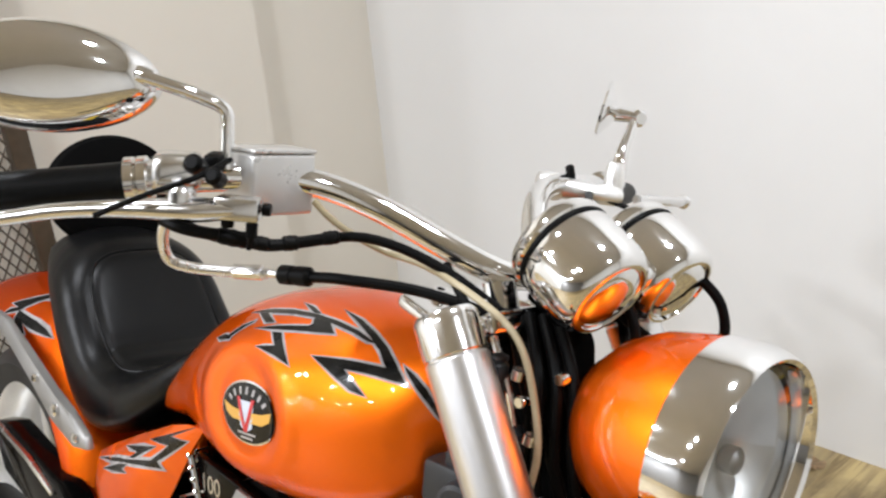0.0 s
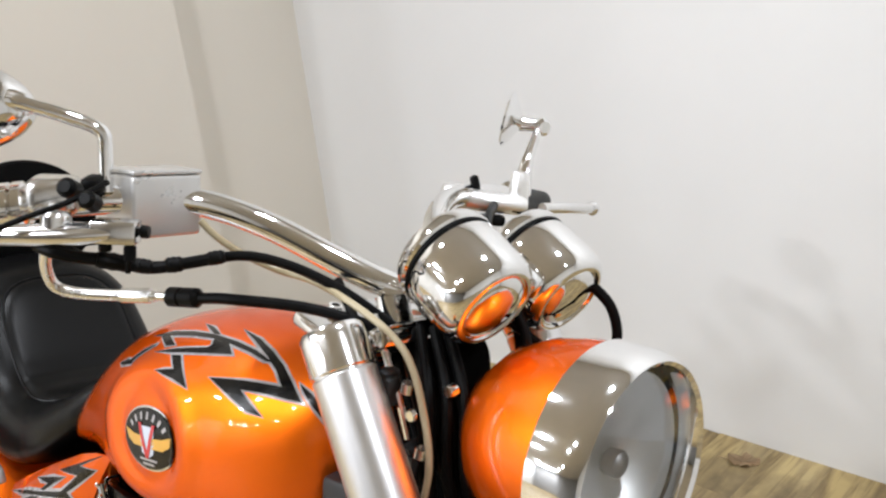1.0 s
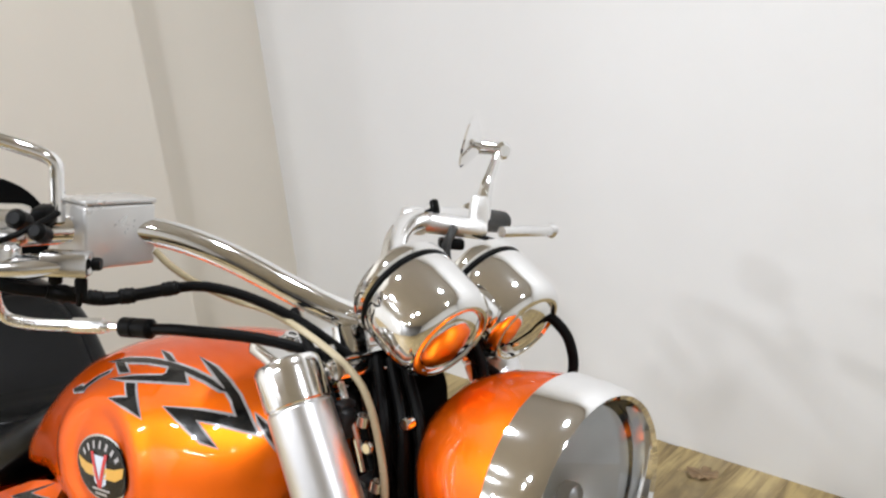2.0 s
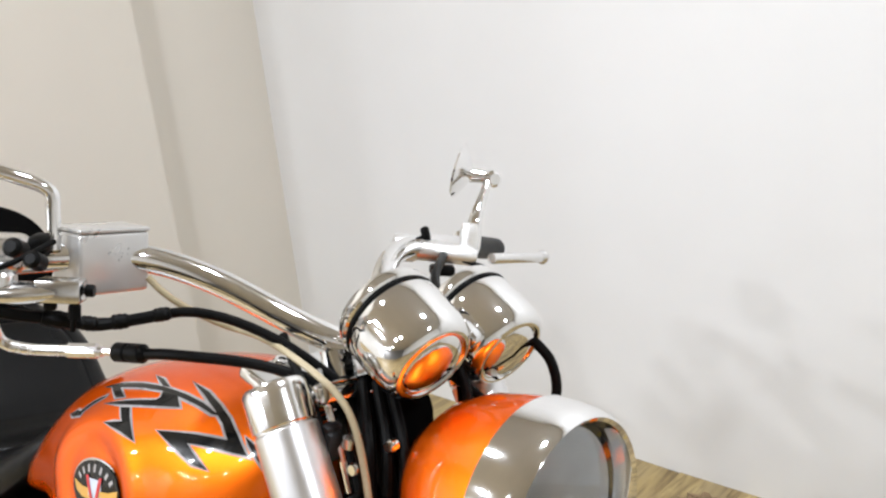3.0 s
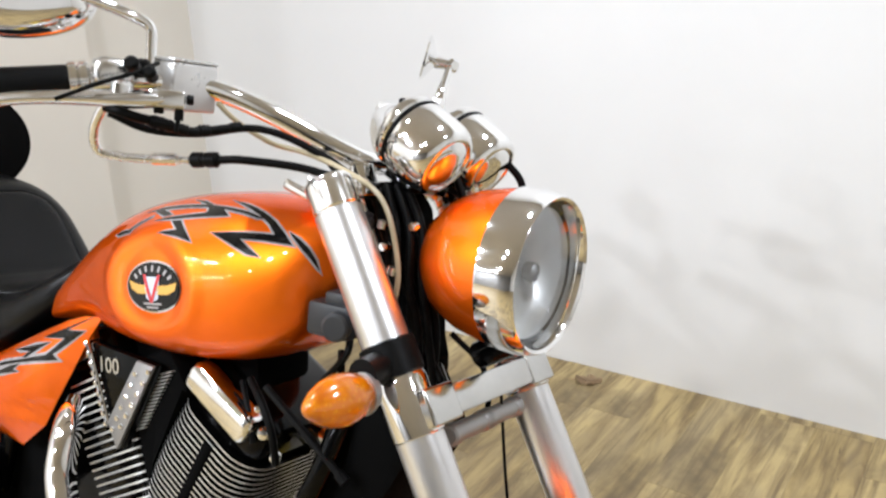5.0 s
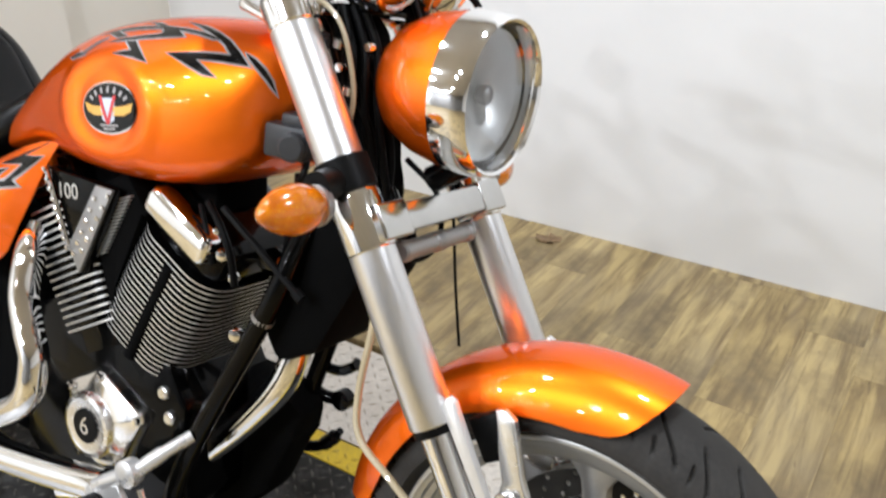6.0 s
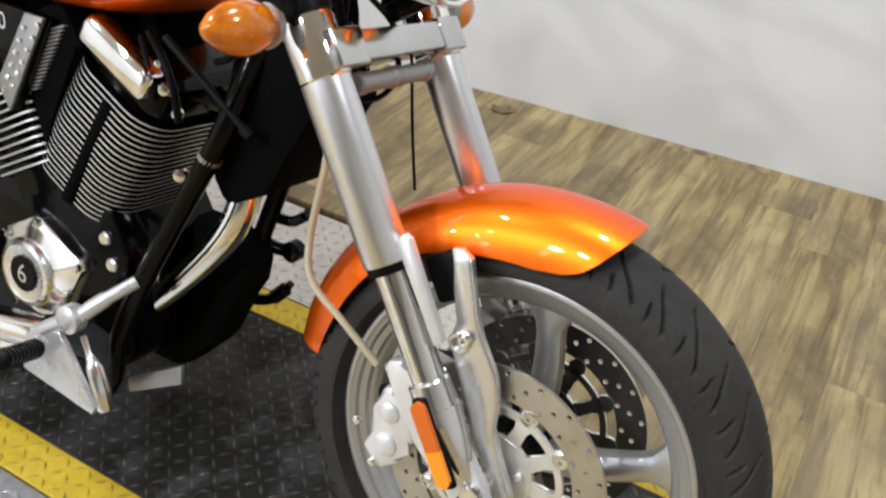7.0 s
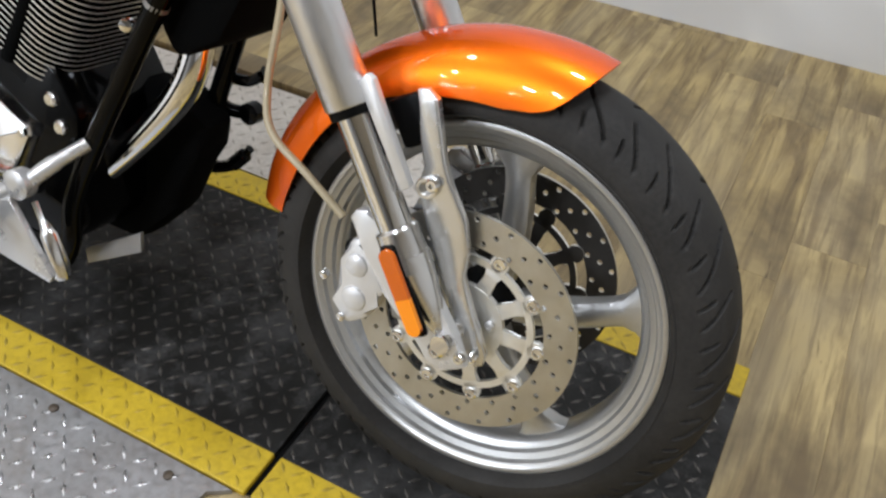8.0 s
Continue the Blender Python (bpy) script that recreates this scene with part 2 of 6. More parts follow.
def wood():
    n = Nodes("oak_vinyl_plank").set(rough=0.45, spec=0.4)
    info = n.add("ShaderNodeObjectInfo")
    rnd = info.outputs["Random"]
    shift = n.add("ShaderNodeCombineXYZ")
    mul = n.add("ShaderNodeMath", operation="MULTIPLY")
    mul.inputs[1].default_value = 37.0
    n.link(rnd, mul.inputs[0])
    n.link(mul.outputs[0], shift.inputs["X"])
    n.link(mul.outputs[0], shift.inputs["Y"])

    def grain(scale, stretch, detail, rough=0.6):
        add = n.add("ShaderNodeVectorMath", operation="ADD")
        n.link(n.place(stretch), add.inputs[0])
        n.link(shift.outputs[0], add.inputs[1])
        node = n.add("ShaderNodeTexNoise")
        node.inputs["Scale"].default_value, node.inputs["Detail"].default_value, node.inputs["Roughness"].default_value = scale, detail, rough
        node.inputs["Distortion"].default_value = 0.6
        n.link(add.outputs[0], node.inputs["Vector"])
        return node.outputs["Fac"]

    fine, mid, big = grain(3.4, (18, 1.2, 1), 7.0), grain(2.6, (7, 0.9, 1), 6.0), grain(1.6, (3.0, 1.0, 1), 4.0)
    base = n.ramp(rnd, [(0.0, (0.400, 0.296, 0.126)), (0.35, (0.450, 0.340, 0.150)), (0.7, (0.490, 0.376, 0.178)), (1.0, (0.415, 0.308, 0.132))])
    c = n.mix(n.ramp(mid, [(0.42, 0.0), (0.63, 0.85)]), base, (0.150, 0.101, 0.046))
    c = n.mix(n.ramp(fine, [(0.35, 0.6), (0.50, 0.0)]), c, (0.115, 0.078, 0.038))
    c = n.mix(n.ramp(big, [(0.46, 0.0), (0.70, 0.55)]), c, (0.315, 0.254, 0.155))
    stain, speck = n.noise(2.3, 5.0, 0.65, which="Object"), grain(5.0, (9, 2.2, 1), 3.0, 0.5)
    c = n.mix(n.ramp(stain, [(0.48, 0.0), (0.66, 0.72)]), c, (0.120, 0.086, 0.046))
    c = n.mix(n.ramp(speck, [(0.70, 0.0), (0.76, 0.8)]), c, (0.07, 0.045, 0.022))
    n.to("Base Color", c)
    n.to("Roughness", n.ramp(fine, [(0.3, 0.52), (0.7, 0.38)]))
    n.bump(fine, 0.12, 0.0008)
    return n.done()


def wall_paint(name, base):
    n = Nodes(name).set(rough=0.62, spec=0.3)
    big, fine = n.noise(1.2, 5.0), n.noise(160.0, 3.0)
    n.to("Base Color", n.ramp(big, [(0.3, tuple(c * 0.94 for c in base)), (0.72, base)]))
    n.bump(fine, 0.06, 0.001)
    return n.done()


def plate_metal(name, base, rough, metal, wear, wear_amount, spec=0.4):
    """Chequer plate: worn paint or bare metal with scuffs and dirt."""
    n = Nodes(name).set(metal=metal, spec=spec)
    scuff, fine, big = n.noise(9.0, 9.0, 0.72), n.noise(90.0, 5.0), n.noise(2.2, 4.0)
    c = n.mix(n.ramp(scuff, [(0.50, 0.0), (0.72, wear_amount)]), base, wear)
    c = n.mix(n.ramp(fine, [(0.35, 0.35), (0.6, 0.0)]), c, tuple(v * 0.45 for v in base))
    c = n.mix(n.ramp(n.noise(3.1, 8.0, 0.7), [(0.48, 0.0), (0.68, wear_amount)]), c, tuple(0.6 * v for v in wear))
    c = n.mix(n.ramp(big, [(0.35, 0.3), (0.65, 0.0)]), c, tuple(v * 0.6 for v in base))
    n.to("Base Color", c)
    n.to("Roughness", n.ramp(fine, [(0.3, max(0.05, rough - 0.12)), (0.7, rough + 0.15)]))
    n.bump(fine, 0.1, 0.001)
    return n.done()


LEATHER = leather()
WOOD = wood()
WALL = wall_paint("white_wall_paint", (0.81, 0.81, 0.80))
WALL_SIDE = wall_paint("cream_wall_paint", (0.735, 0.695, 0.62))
GREY_WALL = wall_paint("mid_grey_wall_paint", (0.24, 0.237, 0.234))
CEIL = wall_paint("ceiling_paint", (0.55, 0.52, 0.47))
PLATE_BLACK = plate_metal("black_chequer_plate", (0.0150, 0.0140, 0.0124), 0.50, 0.0, (0.125, 0.122, 0.118), 0.85, 0.15)
TREAD_BLACK = plate_metal("worn_black_tread", (0.070, 0.063, 0.054), 0.36, 0.4, (0.23, 0.21, 0.19), 0.8, 0.3)
PLATE_YELLOW = plate_metal("yellow_safety_paint", (0.62, 0.43, 0.02), 0.5, 0.0, (0.45, 0.33, 0.06), 0.5)
TREAD_YELLOW = plate_metal("worn_yellow_tread", (0.46, 0.32, 0.02), 0.45, 0.05, (0.16, 0.12, 0.05), 0.8)
TREAD_SILVER = plate_metal("bright_tread", (0.55, 0.545, 0.54), 0.30, 0.85, (0.22, 0.20, 0.18), 0.6)
PLATE_SILVER = plate_metal("bare_chequer_plate", (0.36, 0.352, 0.345), 0.44, 0.55, (0.24, 0.20, 0.16), 0.6)
# rear plate and treads: the wall's reflected light is painted in as a paler base
PLATE_WALL_LIT = plate_metal("wall_lit_worn_plate", (0.66, 0.61, 0.54), 0.5, 0.15, (0.50, 0.42, 0.33), 0.5)
TREAD_WALL_LIT = plate_metal("wall_lit_worn_tread", (0.50, 0.45, 0.38), 0.45, 0.3, (0.30, 0.25, 0.19), 0.6)
# ---- the room ----
STEEL = worn("dull_dark_steel", (0.075, 0.055, 0.036), 0.5, metal=0.3, dust=0.4)
WALL_Y, LEFT_X, RIGHT_X, FRONT_Y = 1.572, -2.40, 4.2, -9.0
FLOOR_Z = -0.012


def slab(name, lo, hi, material, label, bevel=0.0):
    bm = bmesh.new()
    size = [b - a for a, b in zip(lo, hi)]
    box(bm, size, pose(*[(a + b) / 2 for a, b in zip(lo, hi)]), bevel)
    return solid(name, bm, material, label, name.split("_")[0], kind="structure")


back = slab("wall_back", (LEFT_X - 0.4, 0, -0.1), (RIGHT_X + 0.1, 0.12, CEILING), WALL, "plain white wall added out of view to close the room behind the motorcycle")
back.matrix_world = pose(0, WALL_Y, 0, 0, 0, 1.5)
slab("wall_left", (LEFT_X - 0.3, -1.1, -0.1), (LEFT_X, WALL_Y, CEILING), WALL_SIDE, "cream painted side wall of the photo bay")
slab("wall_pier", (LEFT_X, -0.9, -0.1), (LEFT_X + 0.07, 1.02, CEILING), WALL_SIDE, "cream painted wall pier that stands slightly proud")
# unseen wall, white so that upright metal reflects bright streaks
slab("wall_side", (-5.2, FRONT_Y, -0.1), (-5.08, -0.98, CEILING), WALL, "plain white wall added out of view to close the room")
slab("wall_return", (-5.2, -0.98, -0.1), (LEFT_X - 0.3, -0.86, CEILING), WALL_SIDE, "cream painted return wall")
slab("wall_right", (RIGHT_X, FRONT_Y, -0.1), (RIGHT_X + 0.12, WALL_Y + 0.12, CEILING), WALL, "plain white wall added out of view to close the room")
# unseen wall, its grey set by what metal and lacquer should reflect
slab("wall_front", (-5.2, FRONT_Y - 0.12, -0.1), (RIGHT_X + 0.12, FRONT_Y, CEILING), GREY_WALL, "mid grey wall added out of view, toned for reflections")
slab("ceiling", (-5.2, FRONT_Y - 0.12, CEILING), (RIGHT_X + 0.12, WALL_Y + 0.12, CEILING + 0.1), CEIL, "plain white ceiling with round spots")
floor = slab("floor", (-5.2, FRONT_Y - 0.12, -0.12), (RIGHT_X + 0.12, WALL_Y + 0.12, FLOOR_Z - 0.004), WOOD, "oak-look vinyl plank floor with brown grain")

# recessed spots and the strip lamp's housing
bm = bmesh.new()
ring_lathe(bm, [(0.102, 0.0), (0.102, -0.022), (0.108, -0.029), (0.126, -0.024), (0.130, 0.0)], Matrix(), 40)
FIRST_SPOT = solid("ceiling_spot", bm, CEIL, "round recessed ceiling spot with a plain trim ring", "ceiling light", pose(*SPOTS[0][:2], CEILING - 0.001))
tagged(FIRST_SPOT, "round recessed ceiling spot with a plain trim ring", "ceiling light", "ceiling spots")
for x, y, _ in SPOTS[1:]:
    copy_thing(FIRST_SPOT, pose(x, y, CEILING - 0.001))
bm = bmesh.new()
for k in (-0.155, 0.155):
    box(bm, (1.30, 0.030, 0.045), pose(0, k, -0.0225), 0.004)
for k in (-0.635, 0.635):
    box(bm, (0.030, 0.278, 0.045), pose(k, 0, -0.0225), 0.004)
solid("strip_lamp", bm, CEIL, "long ceiling strip lamp housing for two tubes", "ceiling light", pose(STRIP_X, STRIP_Y, CEILING - 0.001))

# the lift table: black plate between yellow edges, bare plates at its sides
X0, X1, SEAM = -2.25, 0.355, -0.236
Y_IN0, Y_IN1, Y_OUT0, Y_OUT1 = -0.180, 0.289, -0.258, 0.362
TABLE = thing("lift_table", Matrix(), "low lift table of black chequer plate with yellow edges", "lift table")


def deck(name, x0, x1, y0, y1, material, label, z=0.0, thick=0.012):
    bm = bmesh.new()
    box(bm, (x1 - x0, y1 - y0, thick), pose((x0 + x1) / 2, (y0 + y1) / 2, z - thick / 2), 0.0015, 1)
    return part(name, bm, material, TABLE, label)


def lugs(name, inside, x0, x1, y0, y1, z, material, parent, pitch=0.026, length=0.024, width=0.0062, tall=0.0022):
    """Raised lens-shaped treads, turned by turns to left and right."""
    verts, faces = [], []
    for i in range(int((x1 - x0) / pitch) + 1):
        for j in range(int((y1 - y0) / pitch) + 1):
            x, y = x0 + i * pitch, y0 + j * pitch
            if not inside(x, y):
                continue
            a = radians(45 if (i + j) % 2 else -45) + 0.0
            u, v = Vector((math.cos(a), math.sin(a), 0)), Vector((-math.sin(a), math.cos(a), 0))
            c, k = Vector((x, y, z)), len(verts)
            verts += [c - u * length / 2, c - v * width / 2, c + u * length / 2, c + v * width / 2, c - u * length * 0.22 + Vector((0, 0, tall)), c + u * length * 0.22 + Vector((0, 0, tall))]
            faces += [(k, k + 1, k + 4), (k + 1, k + 5, k + 4), (k + 1, k + 2, k + 5), (k + 2, k + 3, k + 5), (k + 3, k + 4, k + 5), (k + 3, k, k + 4)]
    me = bpy.data.meshes.new(name)
    me.from_pydata(verts, [], faces)
    me.polygons.foreach_set("use_smooth", [True] * len(faces))
    me.materials.append(material)
    ob = new(name, me)
    ob.parent = parent
    return tagged(ob, kind="stuff")


GAP = 0.006
bm = bmesh.new()
box(bm, (0.05, Y_OUT1 - Y_OUT0 - 0.01, 0.004), pose(SEAM, (Y_OUT0 + Y_OUT1) / 2, -0.0105))
part("seam_bar", bm, SATIN, TABLE)
for x0, x1 in ((X0, SEAM - GAP), (SEAM + GAP, X1)):
    d = deck("deck", x0, x1, Y_IN0, Y_IN1, PLATE_BLACK, "worn black chequer plate")
    lugs("treads", lambda x, y: True, x0 + 0.012, x1 - 0.012, Y_IN0 + 0.012, Y_IN1 - 0.01, 0.0, TREAD_BLACK, d)
    for y0, y1 in ((Y_OUT0, Y_IN0), (Y_IN1, Y_OUT1)):
        e = deck("edge_strip", x0, x1, y0 + 0.0005, y1 - 0.0005, PLATE_YELLOW, "yellow painted edge of the chequer plate", 0.0005)
        lugs("treads", lambda x, y: True, x0 + 0.012, x1 - 0.012, y0 + 0.012, y1 - 0.01, 0.0005, TREAD_YELLOW, e)

PLATES, SCREWS = [], [(-0.587, -0.281), (-0.354, -0.288)]
for y0, y1, xe, lab in ((-0.72, Y_OUT0 - 0.004, -0.26, "bare metal chequer plate beside the lift"), (Y_OUT1 + 0.004, 0.665, -0.30, "worn chequer plate behind the lift, paled for light off the wall")):
    bm = bmesh.new()
    r = 0.24 if y0 < 0 else 0.02
    near = y0 < 0
    out = [(X0, y0), (X0, y1), (xe, y1)] + ([(xe - 0.03 - (1 - math.cos(a)) * 0.55, y1 - 0.02 - math.sin(a) * 0.44) for a in (k * 0.26 for k in range(7))] if near else [(xe, y0)])
    plate(bm, out, 0.01, pose(0, 0, -0.006), 0.0)
    side = solid("side_plate", bm, PLATE_SILVER if near else PLATE_WALL_LIT, lab, "metal plate")
    PLATES.append(side)
    lugs("treads", lambda x, y: (not near) or x < xe - 0.05 - max(0, (y1 - y)) * 0.9, X0 + 0.012, xe - 0.012, y0 + 0.012, y1 - 0.01, -0.001, TREAD_SILVER if near else TREAD_WALL_LIT, side, pitch=0.030, length=0.026, width=0.0075)
for x, y in SCREWS:
    bm = bmesh.new()
    lathe(bm, [(0.008, 0.0), (0.0075, 0.003), (0.004, 0.0045), (0.0005, 0.0047)], pose(x, y, -0.001), 16)
    ob = part("screw", bm, STEEL, PLATES[0])
bm = bmesh.new()
box(bm, (1.9, 0.075, 0.022), pose(-1.45, 0.715, FLOOR_Z + 0.011), 0.003)
solid("wooden_board", bm, WOOD, "plain wooden board lying along the lift plate", "board")

# the cage beside the bay
GATE_X, GATE_Y = LEFT_X + 0.15, 0.235
gate = thing("cage_panel", Matrix(), "black steel frame panel filled with expanded metal mesh", "cage panel")
for y in (GATE_Y, GATE_Y - 0.7):
    bm = bmesh.new()
    box(bm, (0.05, 0.05, 2.0), pose(GATE_X, y, 1.0 + FLOOR_Z), 0.004)
    part("post", bm, STEEL, gate)
for z in (0.30, 1.98):
    bm = bmesh.new()
    box(bm, (0.04, 0.65, 0.04), pose(GATE_X, GATE_Y - 0.35, z), 0.004)
    part("rail", bm, STEEL, gate)
bm = bmesh.new()
for k in range(-40, 60):
    for s in (-1, 1):
        y0, z0 = GATE_Y - 0.68, 0.30 + k * 0.045
        pts = [(y0 + q * 0.66, z0 + (q if s > 0 else 1 - q) * 1.1) for q in (0, 1)]
        (ya, za), (yb, zb) = pts
        za_, zb_ = max(0.31, min(1.97, za)), max(0.31, min(1.97, zb))
        if za_ == zb_:
            continue
        ya, yb = ya + (yb - ya) * (za_ - za) / (zb - za), ya + (yb - ya) * (zb_ - za) / (zb - za)
        tube(bm, [(GATE_X, ya, za_), (GATE_X, yb, zb_)], 0.0025, 4)
part("mesh", bm, STEEL, gate, "black expanded metal mesh")

# a dry leaf by the wall: five pointed lobes, curled edges and a stalk
bm = bmesh.new()
rng = random.Random(5)
edge = []
for k in range(30):
    a = 2 * math.pi * k / 30
    lobe = 0.58 + 0.42 * abs(math.cos(2.5 * a)) ** 0.7
    edge.append((0.044 * lobe * math.cos(a), 0.030 * lobe * math.sin(a) * (1 + 0.2 * rng.random()), 0.004 + 0.016 * lobe ** 3 * rng.random()))
mid = bm.verts.new((0, 0, 0.003))
rim = [bm.verts.new(p) for p in edge]
for i in range(30):
    bm.faces.new((mid, rim[i], rim[(i + 1) % 30]))
bmesh.ops.solidify(bm, geom=bm.faces[:], thickness=0.0008)
tube(bm, [(-0.020, 0, 0.005), (-0.045, 0.004, 0.004), (-0.062, 0.010, 0.002)], [0.0012, 0.0010, 0.0008], 6)
LEAF = worn("dry_leaf", (0.44, 0.31, 0.18), 0.7, dust=0.4)
solid("dry_leaf", bm, LEAF, "curled dry brown leaf on the floor by the wall", "leaf", pose(-0.741, 1.456, FLOOR_Z, 0, 0, 20))

# ---- the motorcycle, leaning on its stand: x ahead, y to its left, z up ----
LEAN_ANGLE, RAKE = 14.06, 32.0
BIKE = pose(-0.0001, -0.0777, -0.0018, 0, 0, -0.18) @ pose(0, 0, 0, -LEAN_ANGLE)
bike = thing("motorcycle", BIKE, "orange and chrome cruiser motorcycle leaning on its side stand", "motorcycle")
AXLE = pose(0, 0, 0.32)
FORK = AXLE @ pose(0, 0, 0, 0, -RAKE, 0)            # z up along the fork
WHEEL = AXLE @ pose(0, 0, 0, -90)                   # z along the axle, to the left
FORK_Y, FORK_X = 0.134, -0.0096


def F(x, y, z):
    return FORK @ Vector((x, y, z))


# front tyre, with slanting grooves cut into the tread
def front_tyre():
    bm = bmesh.new()
    N, cross = 1200, []
    for k in range(65):
        s = 1 - (1 - abs(k - 32) / 32) ** 1.7
        h = math.copysign(0.0655 * s, k - 32)
        cross.append((0.262 + 0.058 * (1 - s ** 2.6) ** 0.55, h))
    side = [(0.262, 0.0655), (0.2600, 0.0652), (0.2592, 0.0664), (0.2575, 0.0664), (0.2566, 0.0644), (0.2545, 0.0615), (0.2510, 0.0540), (0.2475, 0.0450), (0.2450, 0.0400)]
    prof = [(r, -h) for r, h in side[::-1]][:-1] + cross + side[1:]
    steps = [(r, h) for r, h in prof]
    normals = []
    for i, (r, h) in enumerate(steps):
        (r0, h0), (r1, h1) = steps[max(i - 1, 0)], steps[min(i + 1, len(steps) - 1)]
        dr, dh = r1 - r0, h1 - h0
        l = math.hypot(dr, dh)
        normals.append((dh / l, -dr / l))
    # grooves: (side, phase, reach from the crown, reach to the shoulder, slant, sway, half width)
    GROOVES = [(sg, ph + (0.5 if sg > 0 else 0.0), lo, hi, sl, sw, w) for sg in (-1, 1)
               for ph, lo, hi, sl, sw, w in ((0.0, 0.006, 0.0600, -0.62, 0.10, 0.0018), (0.10, 0.046, 0.0610, -0.40, 0.0, 0.0014), (0.52, 0.022, 0.0605, -0.58, 0.06, 0.0016), (0.60, 0.047, 0.0610, -0.40, 0.0, 0.0013))]
    PERIOD = 18
    rings = []
    for k in range(N):
        a = 2 * math.pi * k / N
        ring = []
        for (r, h), (nr, nh) in zip(steps, normals):
            d = 0.0
            if r > 0.276:
                for sg, ph, lo, hi, sl, sw, hw in GROOVES:
                    g = h * sg
                    if lo < g < hi:
                        q = (g - lo) / (0.061 - lo)
                        phase = (a * PERIOD / (2 * math.pi) + ph + sl * g / 0.061 + sw * math.sin(q * math.pi)) % 1.0
                        away = min(phase, 1 - phase) * 2 * math.pi * 0.31 / PERIOD
                        end = min(g - lo, hi - g) / 0.004
                        d = max(d, 0.0055 * max(0.0, min(1.0, (hw + 0.0012 - away) / 0.0013)) * max(0.0, min(1.0, end)))
            rr, hh = r - nr * d, h - nh * d
            ring.append(WHEEL @ Vector((rr * math.cos(a), rr * math.sin(a), hh)))
        rings.append(ring)
    rings.append(rings[0])
    V = [[bm.verts.new(p) for p in ring] for ring in rings[:-1]]
    for k in range(N):
        a, b = V[k], V[(k + 1) % N]
        for i in range(len(prof) - 1):
            bm.faces.new((a[i], a[i + 1], b[i + 1], b[i]))
    return part("front_tyre", bm, RUBBER, bike, "black low-profile front tyre with slanted grooves")


front_tyre()
bm = bmesh.new()
prof = [(0.2490, 0.0440), (0.2476, 0.0482), (0.2450, 0.0492), (0.2410, 0.0485), (0.2385, 0.0455), (0.2340, 0.0440), (0.2310, 0.0385), (0.2230, 0.0350), (0.2200, 0.0290), (0.2135, 0.0260), (0.2080, 0.0180), (0.2060, 0.0)]
ring_lathe(bm, prof + [(r, -h) for r, h in prof[::-1][1:]] + [(0.226, -0.02), (0.222, 0.0), (0.226, 0.02)], WHEEL, 96)
rim = part("front_rim", bm, RIM_ALLOY, bike, "machined cast alloy rim with five spokes")


def spoke(angle):
    bm, rings = bmesh.new(), []
    for k in range(13):
        s = k / 12
        r = 0.040 + s * 0.172
        a = radians(angle - 16 * (1 - s) ** 1.3)
        w = 0.017 + 0.004 * (1 - s) + 0.034 * max(0.0, (s - 0.78) / 0.22) ** 2
        t = 0.021 - 0.006 * s
        c, u = Vector((math.cos(a), 0, math.sin(a))) * r, Vector((-math.sin(a), 0, math.cos(a)))
        ring = []
        for q in range(12):
            b = 2 * math.pi * q / 12
            cu, cv = math.cos(b), math.sin(b)
            ring.append(AXLE @ (c + u * w * math.copysign(abs(cu) ** 0.7, cu) + Vector((0, 1, 0)) * t * math.copysign(abs(cv) ** 0.6, cv)))
        rings.append(ring)
    loft(bm, rings)
    return part("spoke", bm, RIM_ALLOY, rim)


for k in range(5):
    spoke(90 - 72 * k)
bm = bmesh.new()
lathe(bm, [(0.0, -0.062), (0.034, -0.062), (0.036, -0.058), (0.040, -0.03), (0.046, -0.02), (0.046, 0.02), (0.040, 0.03), (0.036, 0.058), (0.034, 0.062), (0.0, 0.062)][1:-1], WHEEL, 40)
part("hub", bm, SATIN, rim)


def shaded_inside(ob, side):
    """Paints the shade between the discs: a darker metal on the side towards the hub."""
    ob.data.materials.append(SHADED_STEEL)
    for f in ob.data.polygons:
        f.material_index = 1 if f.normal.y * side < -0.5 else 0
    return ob


